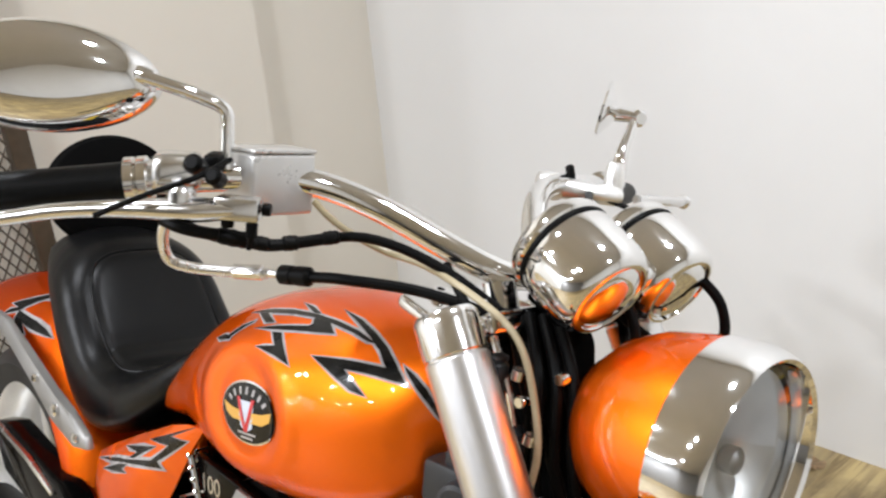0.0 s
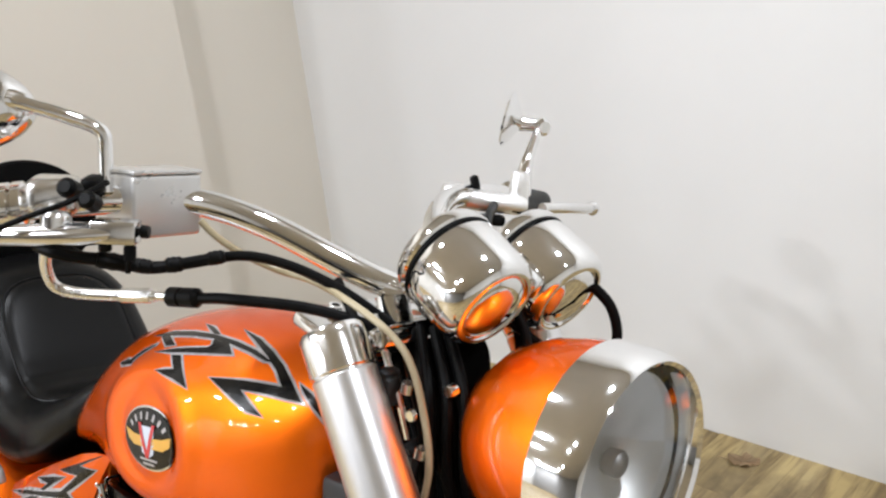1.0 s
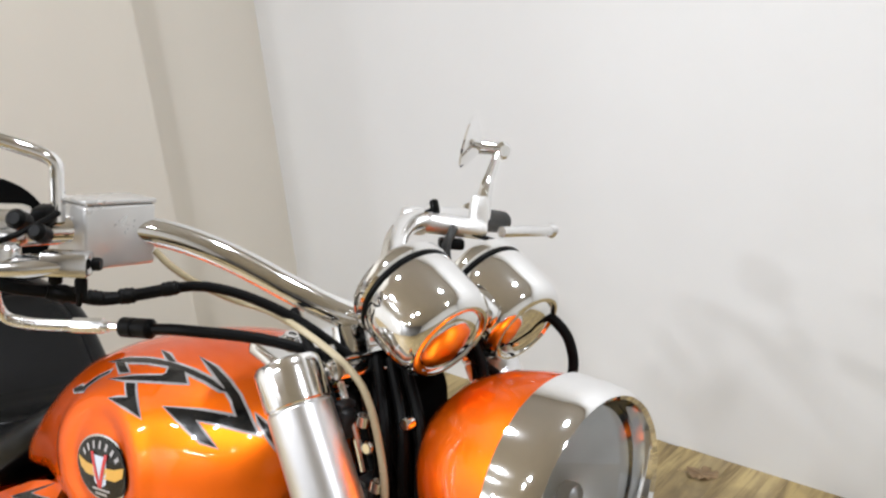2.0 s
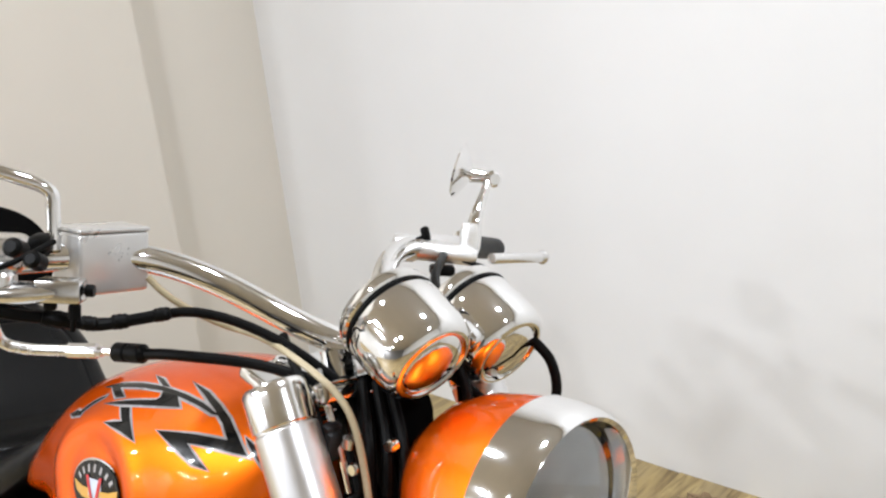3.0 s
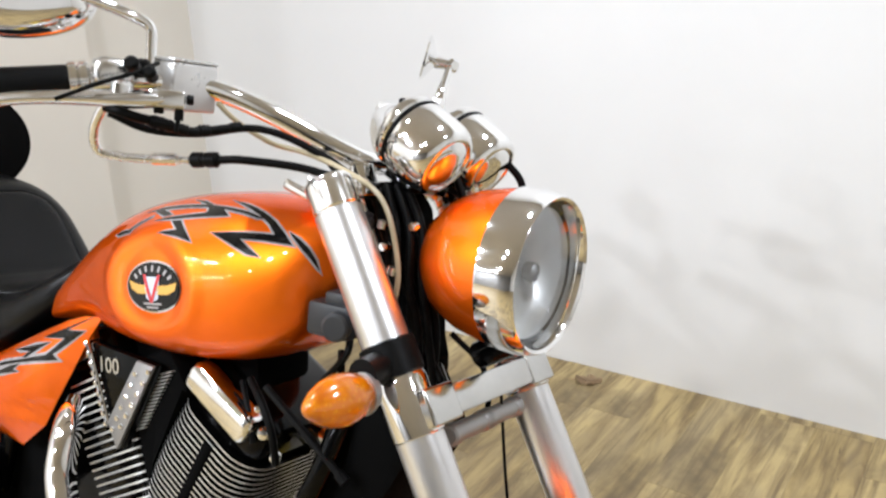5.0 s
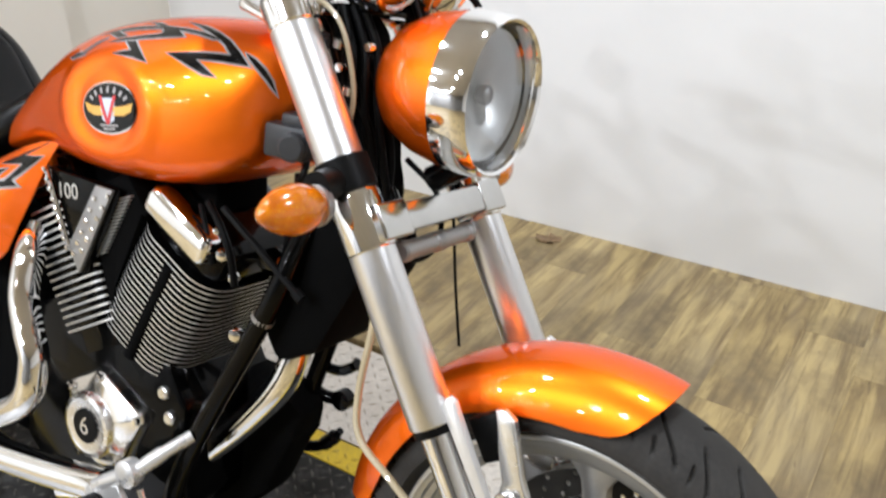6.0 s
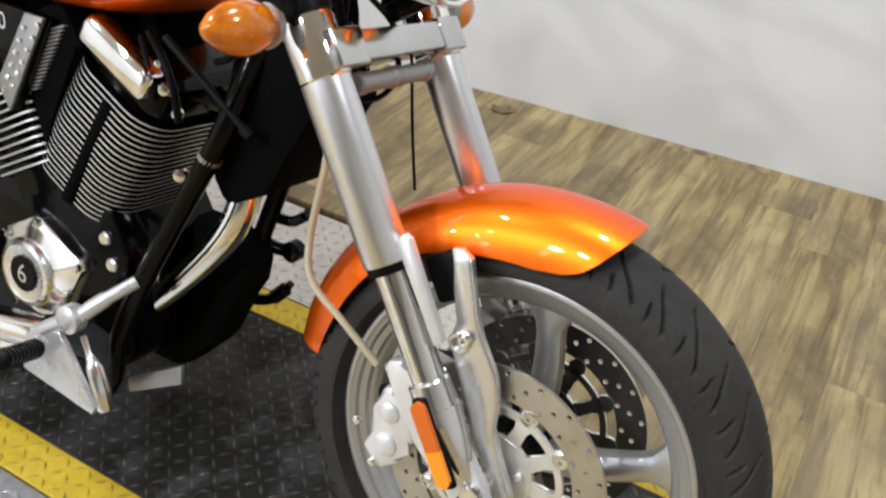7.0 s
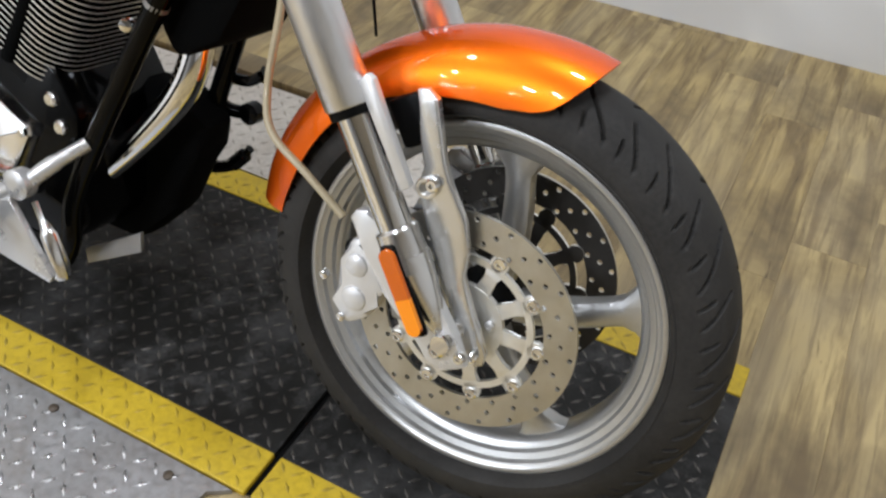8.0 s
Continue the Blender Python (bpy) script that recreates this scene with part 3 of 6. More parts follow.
def brake_disc(y):
    """A drilled ring on an open carrier."""
    bm = bmesh.new()
    N, R = 60, (0.108, 0.122, 0.136, 0.150)
    m = AXLE @ pose(0, y, 0, -90)

    def P(r, k, h):
        a = 2 * math.pi * k / N
        return m @ Vector((r * math.cos(a), r * math.sin(a), h))

    cache = {}

    def V(r, k, h):
        key = (round(r, 5), round(k % N, 3), h)
        if key not in cache:
            cache[key] = bm.verts.new(P(r, k, h))
        return cache[key]

    for row in range(3):
        r0, r1 = R[row], R[row + 1]
        rm = (r0 + r1) / 2
        for k in range(N):
            holed = (k + row * 2) % 3 == 0
            loop = [(r0, k), (r0, k + 0.5), (r0, k + 1), (rm, k + 1), (r1, k + 1), (r1, k + 0.5), (r1, k), (rm, k)]
            for h in (-0.0025, 0.0025):
                ring = [V(r, q, h) for r, q in loop]
                if not holed:
                    bm.faces.new(ring)
                    continue
                inner = []
                for r, q in loop:
                    dr, dq = r - rm, (q - k - 0.5) * 2 * math.pi * rm / N
                    l = math.hypot(dr, dq)
                    inner.append(V(rm + dr / l * 0.0037, k + 0.5 + dq / l * 0.0037 * N / (2 * math.pi * rm), h))
                for i in range(8):
                    j = (i + 1) % 8
                    bm.faces.new((ring[i], ring[j], inner[j], inner[i]))
                cache[("in", row, k, h)] = inner
            if holed:
                a, b = cache[("in", row, k, -0.0025)], cache[("in", row, k, 0.0025)]
                for i in range(8):
                    j = (i + 1) % 8
                    bm.faces.new((a[i], a[j], b[j], b[i]))
    for r in (R[0], R[-1]):
        for k in range(N):
            for q in (0, 0.5):
                bm.faces.new((V(r, k + q, -0.0025), V(r, k + q + 0.5, -0.0025), V(r, k + q + 0.5, 0.0025), V(r, k + q, 0.0025)))
    disc = part("brake_disc", bm, DISC_STEEL, bike, "drilled steel brake disc")
    side = -1 if y < 0 else 1
    shaded_inside(disc, side)
    bm = bmesh.new()
    flat = AXLE @ pose(0, y - side * 0.003, 0, -90)
    ring_lathe(bm, [(0.0545, -0.004), (0.0545, 0.004), (0.0525, 0.0055), (0.0250, 0.0055), (0.0250, -0.004)], flat, 60)
    ring_lathe(bm, [(0.0945, -0.003), (0.0945, 0.0025), (0.0935, 0.0035), (0.0865, 0.0035), (0.0855, 0.0025), (0.0855, -0.003)], flat, 80)
    for k in range(10):
        plate(bm, [(0.048, -0.0125), (0.060, -0.0085), (0.075, -0.0072), (0.087, -0.0130), (0.087, 0.0130), (0.075, 0.0072), (0.060, 0.0085), (0.048, 0.0125)], 0.0066, flat @ pose(0, 0, 0.0004, 0, 0, 36 * k), 0.0012)
        lathe(bm, [(0.0115, -0.003), (0.0125, -0.002), (0.0125, 0.003), (0.0115, 0.0037)], flat @ pose(0.0995 * math.cos(radians(36 * k)), 0.0995 * math.sin(radians(36 * k)), 0), 16)
    shaded_inside(part("disc_carrier", bm, CARRIER, disc, "pale alloy disc carrier"), side)
    for k in range(10):
        a = radians(36 * k)
        bm = bmesh.new()
        lathe(bm, [(0.0085, -0.004), (0.0085, 0.003), (0.0070, 0.0045), (0.0045, 0.0045), (0.0040, 0.002)], AXLE @ pose(0.1025 * math.cos(a), y, 0.1025 * math.sin(a), 90 if side < 0 else -90), 14)
        part("rivet", bm, CHROME, disc)
    for k in range(5):
        a = radians(72 * k + 18)
        bm = bmesh.new()
        lathe(bm, [(0.0062, 0.0), (0.0062, 0.004), (0.0048, 0.0058), (0.0028, 0.0058), (0.0026, 0.003)], AXLE @ pose(0.038 * math.cos(a), y + side * 0.002, 0.038 * math.sin(a), 90 if side < 0 else -90), 12)
        part("bolt", bm, SILVER, disc)


brake_disc(-0.084)
brake_disc(0.084)
bm = bmesh.new()
lathe(bm, [(0.012, -0.150), (0.014, -0.145), (0.014, 0.145), (0.012, 0.150)], WHEEL, 20)
part("axle", bm, CHROME, bike)

# fork legs
for s, nm in ((-1, "right"), (1, "left")):
    y = s * FORK_Y
    bm = bmesh.new()
    lathe(bm, [(0.0285, 0.297), (0.0300, 0.300), (0.0300, 0.530), (0.0300, 0.804), (0.0285, 0.806)], FORK @ pose(FORK_X, y, 0), 40)
    leg = part("fork_leg", bm, BRUSHED, bike, "brushed alloy upper fork tube")
    bm = bmesh.new()
    lathe(bm, [(0.0285, 0.804), (0.0285, 0.807), (0.0302, 0.809), (0.0305, 0.838), (0.0298, 0.844), (0.0270, 0.848), (0.018, 0.850), (0.016, 0.847)], FORK @ pose(FORK_X, y, 0), 40)
    part("fork_cap", bm, POLISHED, leg)
    bm = bmesh.new()
    lathe(bm, [(0.0265, 0.286), (0.0275, 0.288), (0.0275, 0.296), (0.0265, 0.297)], FORK @ pose(FORK_X, y, 0), 32)
    part("dust_seal", bm, SATIN, leg)
    bm = bmesh.new()
    lathe(bm, [(0.0212, 0.100), (0.0212, 0.288)], FORK @ pose(FORK_X, y, 0), 32)
    part("stanchion", bm, CHROME, leg)
    # cast foot: collar, tapering shank and axle eye
    bm = bmesh.new()
    lathe(bm, [(0.024, 0.150), (0.0265, 0.147), (0.0275, 0.120), (0.028, 0.095)], FORK @ pose(FORK_X, y, 0), 28)
    rings = []
    for z, x, wx, wy in ((0.115, FORK_X, 0.031, 0.027), (0.085, FORK_X, 0.029, 0.024), (0.055, -0.006, 0.021, 0.019), (0.025, -0.003, 0.012, 0.013), (0.005, -0.002, 0.005, 0.006)):
        rings.append([F(x + wx * math.cos(a), y + wy * math.sin(a), z) for a in (2 * math.pi * k / 20 for k in range(20))])
    loft(bm, rings)
    part("fork_foot", bm, ALLOY, leg, "polished cast fork foot")
    bm = bmesh.new()
    plate(bm, [(-0.066, 0.172), (-0.054, 0.181), (-0.037, 0.177), (-0.028, 0.146), (0.014, 0.136), (0.010, 0.055), (0.016, 0.000), (0.016, -0.040), (-0.022, -0.040), (-0.038, -0.020), (-0.036, 0.021), (-0.052, 0.040), (-0.062, 0.075), (-0.060, 0.135)], 0.016, FORK @ pose(0, y - s * 0.004, 0, 90), 0.004)
    part("foot_casting", bm, LIT_SILVER, leg, "broad polished casting round the axle")
    for x, z, r in ((-0.011, -0.008, 0.011), (0.017, -0.022, 0.008)):
        bm = bmesh.new()
        lathe(bm, [(r, 0), (r, 0.005), (r * 0.7, 0.009), (r * 0.4, 0.009), (r * 0.38, 0.005)], FORK @ pose(x, y + s * 0.006, z, 90 if s < 0 else -90), 16)
        part("bolt", bm, CHROME, leg)
    # long side reflector
    bm = bmesh.new()
    box(bm, (0.021, 0.012, 0.118), FORK @ pose(-0.012, y + s * 0.026, 0.078), 0.005, 2)
    part("reflector_base", bm, SATIN, leg)
    bm = bmesh.new()
    rr = [(0.010 * math.cos(a), 0.010 * math.sin(a) + (0.045 if math.sin(a) >= 0 else -0.045)) for a in (2 * math.pi * k / 24 for k in range(24))]
    plate(bm, rr, 0.006, FORK @ pose(-0.012, y + s * 0.034, 0.079, 90), 0.0)
    part("reflector", bm, REFLECTOR, leg, "long orange side reflector")
    bm = bmesh.new()
    plate(bm, [(x, z) for x, z in rr if z < 0] + [(0.010, -0.008), (-0.010, -0.008)], 0.0064, FORK @ pose(-0.012, y + s * 0.0342, 0.079, 90), 0.0)
    part("reflector", bm, REFLECTOR_BRIGHT, leg, "bright amber half of the side reflector")
    # fender stay plates beside the leg
    bm = bmesh.new()
    plate(bm, [(0.016, 0.318), (0.030, 0.326), (0.036, 0.318), (0.034, 0.192), (0.020, 0.190)], 0.012, FORK @ pose(0, y + s * 0.004, 0, 90), 0.002)
    part("stay_plate", bm, LIT_SILVER, leg)

# calipers behind the legs
for s in (-1, 1):
    bm = bmesh.new()
    plate(bm, [(-0.093, 0.142), (-0.071, 0.142), (-0.079, 0.101), (-0.063, 0.083), (-0.077, 0.060), (-0.094, 0.057), (-0.113, 0.035), (-0.147, 0.032), (-0.159, 0.046), (-0.145, 0.066), (-0.137, 0.092), (-0.116, 0.120)], 0.046, FORK @ pose(0, s * 0.096, 0, 90), 0.009)
    for x, z, r in ((-0.096, 0.108, 0.017), (-0.120, 0.066, 0.019)):
        lathe(bm, [(r * 0.6, 0.0), (r, 0.004), (r, 0.024), (r * 0.86, 0.030), (r * 0.5, 0.033)], FORK @ pose(x, s * 0.092, z, 90 if s < 0 else -90), 22)
    cal = part("brake_caliper", bm, LIT_SILVER, bike, "silver brake caliper")
    bm = bmesh.new()
    box(bm, (0.056, 0.022, 0.100), FORK @ pose(-0.128, s * 0.064, 0.075, 0, 18), 0.008, 2)
    part("pad_carrier", bm, SATIN, cal, "black inner half with the brake pads")
    bm = bmesh.new()
    plate(bm, [(-0.088, 0.168), (-0.066, 0.176), (-0.030, 0.140), (-0.020, 0.030), (-0.056, 0.012), (-0.082, 0.030), (-0.070, 0.075), (-0.064, 0.120)], 0.010, FORK @ pose(0, s * 0.104, 0, 90), 0.002)
    part("caliper_bracket", bm, DULL, cal)
    for z in (0.045, 0.105):
        bm = bmesh.new()
        lathe(bm, [(0.006, -0.004), (0.006, 0.004), (0.004, 0.005)], FORK @ pose(-0.150, s * 0.118, z, 90), 12)
        part("bolt", bm, CHROME, cal)

# fender
FENDER_W = [(-52, 0.052, 0.050), (-40, 0.074, 0.062), (-25, 0.080, 0.060), (-8, 0.082, 0.054), (5, 0.083, 0.062), (18, 0.083, 0.068), (32, 0.080, 0.072), (60, 0.076, 0.072)]
FENDER_NOSE = [(20, 0.072), (30, 0.0715), (37, 0.065), (40, 0.057), (42, 0.047), (44.3, 0.026), (45.6, 0.010), (46.3, 0.0004)]      # drop of the rim below the crown, degree by degree


def fender():
    bm, rings = bmesh.new(), []
    for a in [-52 + 92 * k / 60 for k in range(60)] + [40 + 6.3 * math.sin(math.pi / 2 * k / 24) for k in range(25)]:
        w, d = (float(np.mean([np.interp(a + e, [q[0] for q in FENDER_W], [q[j] for q in FENDER_W]) for e in np.linspace(-5, 5, 11)])) for j in (1, 2))
        reach = 1.0
        if a > 20:
            drop = min(d, float(np.mean([np.interp(min(a + e, 46.3), [q[0] for q in FENDER_NOSE], [q[1] for q in FENDER_NOSE]) for e in np.linspace(-1, 1, 5) * min(1.0, 46.3 - a)])))
            reach = 2 / math.pi * math.acos(1 - (drop / d) ** (1 / 1.15))
        ring = []
        for j in range(25):
            u = (-1 + 2 * j / 24) * reach
            yy = w * math.sin(u * math.pi / 2 * 1.0)
            rr = 0.350 - d * (1 - math.cos(u * math.pi / 2)) ** 1.15
            ring.append(F(rr * math.sin(radians(a)), yy, rr * math.cos(radians(a))))
        rings.append(ring)
    loft(bm, rings, False, False)
    bmesh.ops.recalc_face_normals(bm, faces=bm.faces)
    bmesh.ops.solidify(bm, geom=bm.faces[:], thickness=0.003)
    return part("front_fender", bm, PAINT, bike, "glossy orange front fender", 50)


fend = fender()
for s in (-1, 1):
    yy = s * 0.104
    bm = bmesh.new()
    rings = []
    for z, x, w, t in ((0.290, 0.066, 0.003, 0.003), (0.287, 0.070, 0.007, 0.006), (0.272, 0.072, 0.012, 0.010), (0.240, 0.062, 0.014, 0.009), (0.205, 0.053, 0.014, 0.009), (0.190, 0.046, 0.019, 0.009), (0.175, 0.042, 0.022, 0.008), (0.130, 0.040, 0.026, 0.007),
                       (0.095, 0.033, 0.023, 0.007), (0.065, 0.022, 0.017, 0.009), (0.030, 0.020, 0.014, 0.010), (-0.010, 0.018, 0.014, 0.010), (-0.040, 0.016, 0.013, 0.010), (-0.052, 0.014, 0.006, 0.006)):
        rings.append([F(x + 1.05 * w * math.copysign(abs(math.cos(a)) ** 0.35, math.cos(a)), yy + 0.72 * t * math.copysign(abs(math.sin(a)) ** 0.35, math.sin(a)), z) for a in (2 * math.pi * k / 20 for k in range(20))])
    loft(bm, rings)
    part("fender_stay", bm, STAY_ALLOY, fend, "polished cast fender stay")
    bm = bmesh.new()
    ring_lathe(bm, [(0.0125, -0.008), (0.0140, -0.006), (0.0140, 0.006), (0.0125, 0.008), (0.0085, 0.008), (0.0085, -0.008)], FORK @ pose(0.036, s * 0.110, 0.181, 90), 24)
    part("stay_eye", bm, STAY_ALLOY, fend)
    bm = bmesh.new()
    box(bm, (0.044, 0.022, 0.060), FORK @ pose(0.040, s * 0.094, 0.258), 0.006)
    part("mount_block", bm, SATIN, fend)
    for x, z, r in ((0.046, 0.183, 0.0085), (0.016, -0.036, 0.0075)):
        bm = bmesh.new()
        lathe(bm, [(r, 0), (r, 0.006), (r * 0.75, 0.0085), (r * 0.45, 0.0085), (r * 0.42, 0.005)], FORK @ pose(x, s * 0.113, z, 90 if s < 0 else -90), 16)
        part("bolt", bm, CHROME, fend)

# triple clamps
bm = bmesh.new()
for s in (-1, 1):
    box(bm, (0.054, 0.060, 0.046), FORK @ pose(0.004, s * 0.120, 0.545), 0.004, 3)
box(bm, (0.048, 0.200, 0.036), FORK @ pose(0.006, 0, 0.545), 0.003, 2)
clamp = part("lower_clamp", bm, CLAMP_ALLOY, bike, "polished lower fork clamp")
for s in (-1, 1):
    bm = bmesh.new()
    lathe(bm, [(0.0300, 0.518), (0.0324, 0.520), (0.0330, 0.586), (0.0312, 0.592), (0.0300, 0.594)], FORK @ pose(FORK_X, s * FORK_Y, 0), 40)
    part("clamp_collar", bm, CHROME, clamp, "smooth chrome collar round the fork tube")
bm = bmesh.new()
for y in (-0.05, 0.03):
    lathe(bm, [(0.011, -0.045), (0.014, -0.042), (0.014, -0.030), (0.0125, -0.028), (0.0125, 0.028), (0.014, 0.030), (0.014, 0.042), (0.011, 0.045)], FORK @ pose(0.0, y, 0.506, 90), 20)
part("hose_union", bm, DULL, clamp)
bm = bmesh.new()
box(bm, (0.075, 0.200, 0.022), FORK @ pose(-0.030, 0, 0.828), 0.006)
box(bm, (0.11, 0.17, 0.016), pose(-0.515, -0.01, 1.002, 0, 14), 0.006, 3)
part("upper_clamp", bm, CHROME, bike)
bm = bmesh.new()
lathe(bm, [(0.030, 0.53), (0.030, 0.83)], FORK @ pose(-0.075, 0, 0), 24)
part("steering_head", bm, BLACK, bike)

# turn signals on black clamps
for s in (-1, 1):
    bm = bmesh.new()
    lathe(bm, [(0.0305, 0.592), (0.0345, 0.594), (0.0345, 0.634), (0.0305, 0.636)], FORK @ pose(FORK_X, s * FORK_Y, 0), 32)
    tube(bm, [F(FORK_X, s * 0.155, 0.61), F(-0.004, s * 0.20, 0.607)], [0.020, 0.018], 14)
    sig = part("turn_signal", bm, SATIN, bike, "amber turn signal on a black clamp")
    bm = bmesh.new()
    m = along(F(-0.010, s * 0.192, 0.586), F(-0.022, s * 0.30, 0.591))
    lathe(bm, [(0.016, 0.0), (0.024, 0.010), (0.031, 0.030), (0.033, 0.048), (0.028, 0.067), (0.019, 0.083), (0.009, 0.094), (0.002, 0.097)], m, 32, squash=(0.82, 0.92))
    part("lens", bm, AMBER, sig, "amber lens")
    bm = bmesh.new()
    lathe(bm, [(0.0150, -0.006), (0.0215, -0.003), (0.0262, 0.006), (0.0272, 0.0105), (0.0245, 0.0112)], m, 32, squash=(0.82, 0.92))
    part("lens_rim", bm, DULL, sig, "grey rim round the lens")

# headlight: orange bowl, deep chrome ring, glass
LAMP = pose(-0.203, 0.0, 0.948, 0, 0, 0) @ pose(0, 0, 0, 0, 90, 0)      # z ahead
bm = bmesh.new()
lathe(bm, [(0.006, -0.178), (0.030, -0.174), (0.056, -0.160), (0.078, -0.136), (0.092, -0.105), (0.099, -0.070), (0.101, -0.050)], LAMP, 56, caps=False)
lamp = part("headlight", bm, PAINT, bike, "orange headlight bowl")
bm = bmesh.new()
ring_lathe(bm, [(0.1010, -0.052), (0.1035, -0.050), (0.1030, -0.020), (0.1000, -0.004), (0.0965, 0.000), (0.0925, -0.003), (0.0890, -0.014), (0.0880, -0.030), (0.0980, -0.048)], LAMP, 72)
part("bezel", bm, CHROME, lamp, "deep chrome headlight ring")
bm = bmesh.new()
lathe(bm, [(0.0005, -0.0985), (0.008, -0.098), (0.025, -0.092), (0.045, -0.078), (0.062, -0.062), (0.076, -0.045), (0.0875, -0.030)], LAMP, 64, caps=False)
part("reflector_bowl", bm, WHITE_BULB, lamp)
bm = bmesh.new()
lathe(bm, [(0.088, -0.020), (0.070, -0.0155), (0.045, -0.0120), (0.020, -0.0100), (0.0006, -0.0095)], LAMP, 48, caps=False)
lathe(bm, [(0.088, -0.0232), (0.070, -0.0187), (0.045, -0.0152), (0.020, -0.0132), (0.0006, -0.0127)], LAMP, 48, caps=False)
pane = part("lens", bm, GLASS, lamp, "clear headlight glass")
pane.visible_shadow = False
bm = bmesh.new()
lathe(bm, [(0.0060, -0.092), (0.0105, -0.090), (0.0115, -0.066), (0.0100, -0.060), (0.0060, -0.057), (0.0005, -0.056)], LAMP, 24)
part("bulb_shield", bm, DULL, lamp, "small metal shield before the bulb")
# added black ring: the dark reflection on the bezel's inner wall, made as a part
bm = bmesh.new()
ring_lathe(bm, [(0.0790, -0.0440), (0.0815, -0.0420), (0.0830, -0.0360), (0.0880, -0.0300), (0.0880, -0.0270), (0.0800, -0.0340)], LAMP, 64)
part("dark_reflection_ring", bm, SATIN, lamp, "black ring for the dark reflection inside the headlight ring")
bm = bmesh.new()
tube(bm, [F(0.02, 0, 0.585), (-0.245, 0, 0.858)], 0.018, 12)
part("lamp_stem", bm, BLACK, lamp)

# gauges: two chrome cups
for y, x, z in ((-0.040, -0.402, 1.097), (0.078, -0.406, 1.090)):
    m = along((x, y, z), (x + 0.88, y - 0.03, z - 0.47))
    bm = bmesh.new()
    lathe(bm, [(0.0485, 0.002), (0.0505, 0.005), (0.0508, 0.020), (0.0505, 0.042), (0.0498, 0.051), (0.0470, 0.0605), (0.0420, 0.0665), (0.0385, 0.0680), (0.0362, 0.0680), (0.0352, 0.0655), (0.0335, 0.0655), (0.0290, 0.0690), (0.0180, 0.0725), (0.0005, 0.0738)], m, 64)
    gauge = part("gauge", bm, CHROME, bike, "chrome gauge cup")
    bm = bmesh.new()
    lathe(bm, [(0.0495, -0.002), (0.0507, -0.0012), (0.0507, 0.0008), (0.0495, 0.002)], m, 48)
    part("gasket", bm, SATIN, gauge)
    bm = bmesh.new()
    lathe(bm, [(0.0410, -0.020), (0.0475, -0.018), (0.0510, -0.012), (0.0516, -0.005), (0.0495, -0.003)], m, 48)
    part("gauge_rim", bm, CHROME, gauge)
bm = bmesh.new()
tube(bm, [(-0.440, -0.01, 1.060), (-0.385, 0.02, 1.050), (-0.440, 0.05, 1.060)], 0.012, 12)
box(bm, (0.05, 0.12, 0.012), pose(-0.420, 0.021, 1.036, 0, 25), 0.004)
part("gauge_bracket", bm, BLACK, bike)

# handlebar
BAR = smooth_line([(-0.760, -0.410, 1.105), (-0.690, -0.305, 1.124), (-0.655, -0.235, 1.131), (-0.634, -0.165, 1.128), (-0.595, -0.110, 1.108), (-0.530, -0.065, 1.076), (-0.490, -0.030, 1.056), (-0.478, 0.015, 1.050),
                   (-0.508, 0.052, 1.058), (-0.552, 0.090, 1.078), (-0.592, 0.135, 1.102), (-0.622, 0.185, 1.116), (-0.640, 0.245, 1.120), (-0.655, 0.310, 1.116), (-0.690, 0.400, 1.104), (-0.730, 0.490, 1.090)], 6)
bm = bmesh.new()
tube(bm, BAR, 0.0142, 20)
bar = part("handlebar", bm, CHROME, bike, "chrome pullback handlebar")
for pts in ([(-0.820, -0.500, 1.090), (-0.760, -0.410, 1.105), (-0.700, -0.320, 1.122)], [(-0.760, 0.560, 1.080), (-0.730, 0.490, 1.090), (-0.690, 0.400, 1.104)]):
    bm = bmesh.new()
    tube(bm, smooth_line(pts), 0.0185, 20)
    part("grip", bm, SATIN, bar, "black rubber grip")
    bm = bmesh.new()
    q, p = Vector(pts[-1]), Vector(pts[-2])
    m = along(q - (q - p).normalized() * 0.006, q + (q - p))
    lathe(bm, [(0.019, 0.0), (0.0225, 0.002), (0.0225, 0.010), (0.019, 0.012), (0.0225, 0.014), (0.0225, 0.022), (0.017, 0.026)], m, 28)
    part("grip_collar", bm, CHROME, bar)
for y in (-0.035, 0.055):
    bm = bmesh.new()
    tube(bm, [F(-0.035, y, 0.838), (-0.484, y, 1.048)], [0.019, 0.017], 18)
    part("riser", bm, CHROME, bar)

# front brake: master cylinder box, perch, lever
m = pose(-0.650, -0.202, 1.127, 0, 0, 94)
bm = bmesh.new()
box(bm, (0.074, 0.050, 0.060), m, 0.004, 3)
master = part("brake_reservoir", bm, SILVER, bike, "silver brake fluid box on the bar")
bm = bmesh.new()
box(bm, (0.0746, 0.0506, 0.004), m @ pose(0, 0, 0.0322), 0.0012)
part("reservoir_lid", bm, SILVER, master)
bm = bmesh.new()
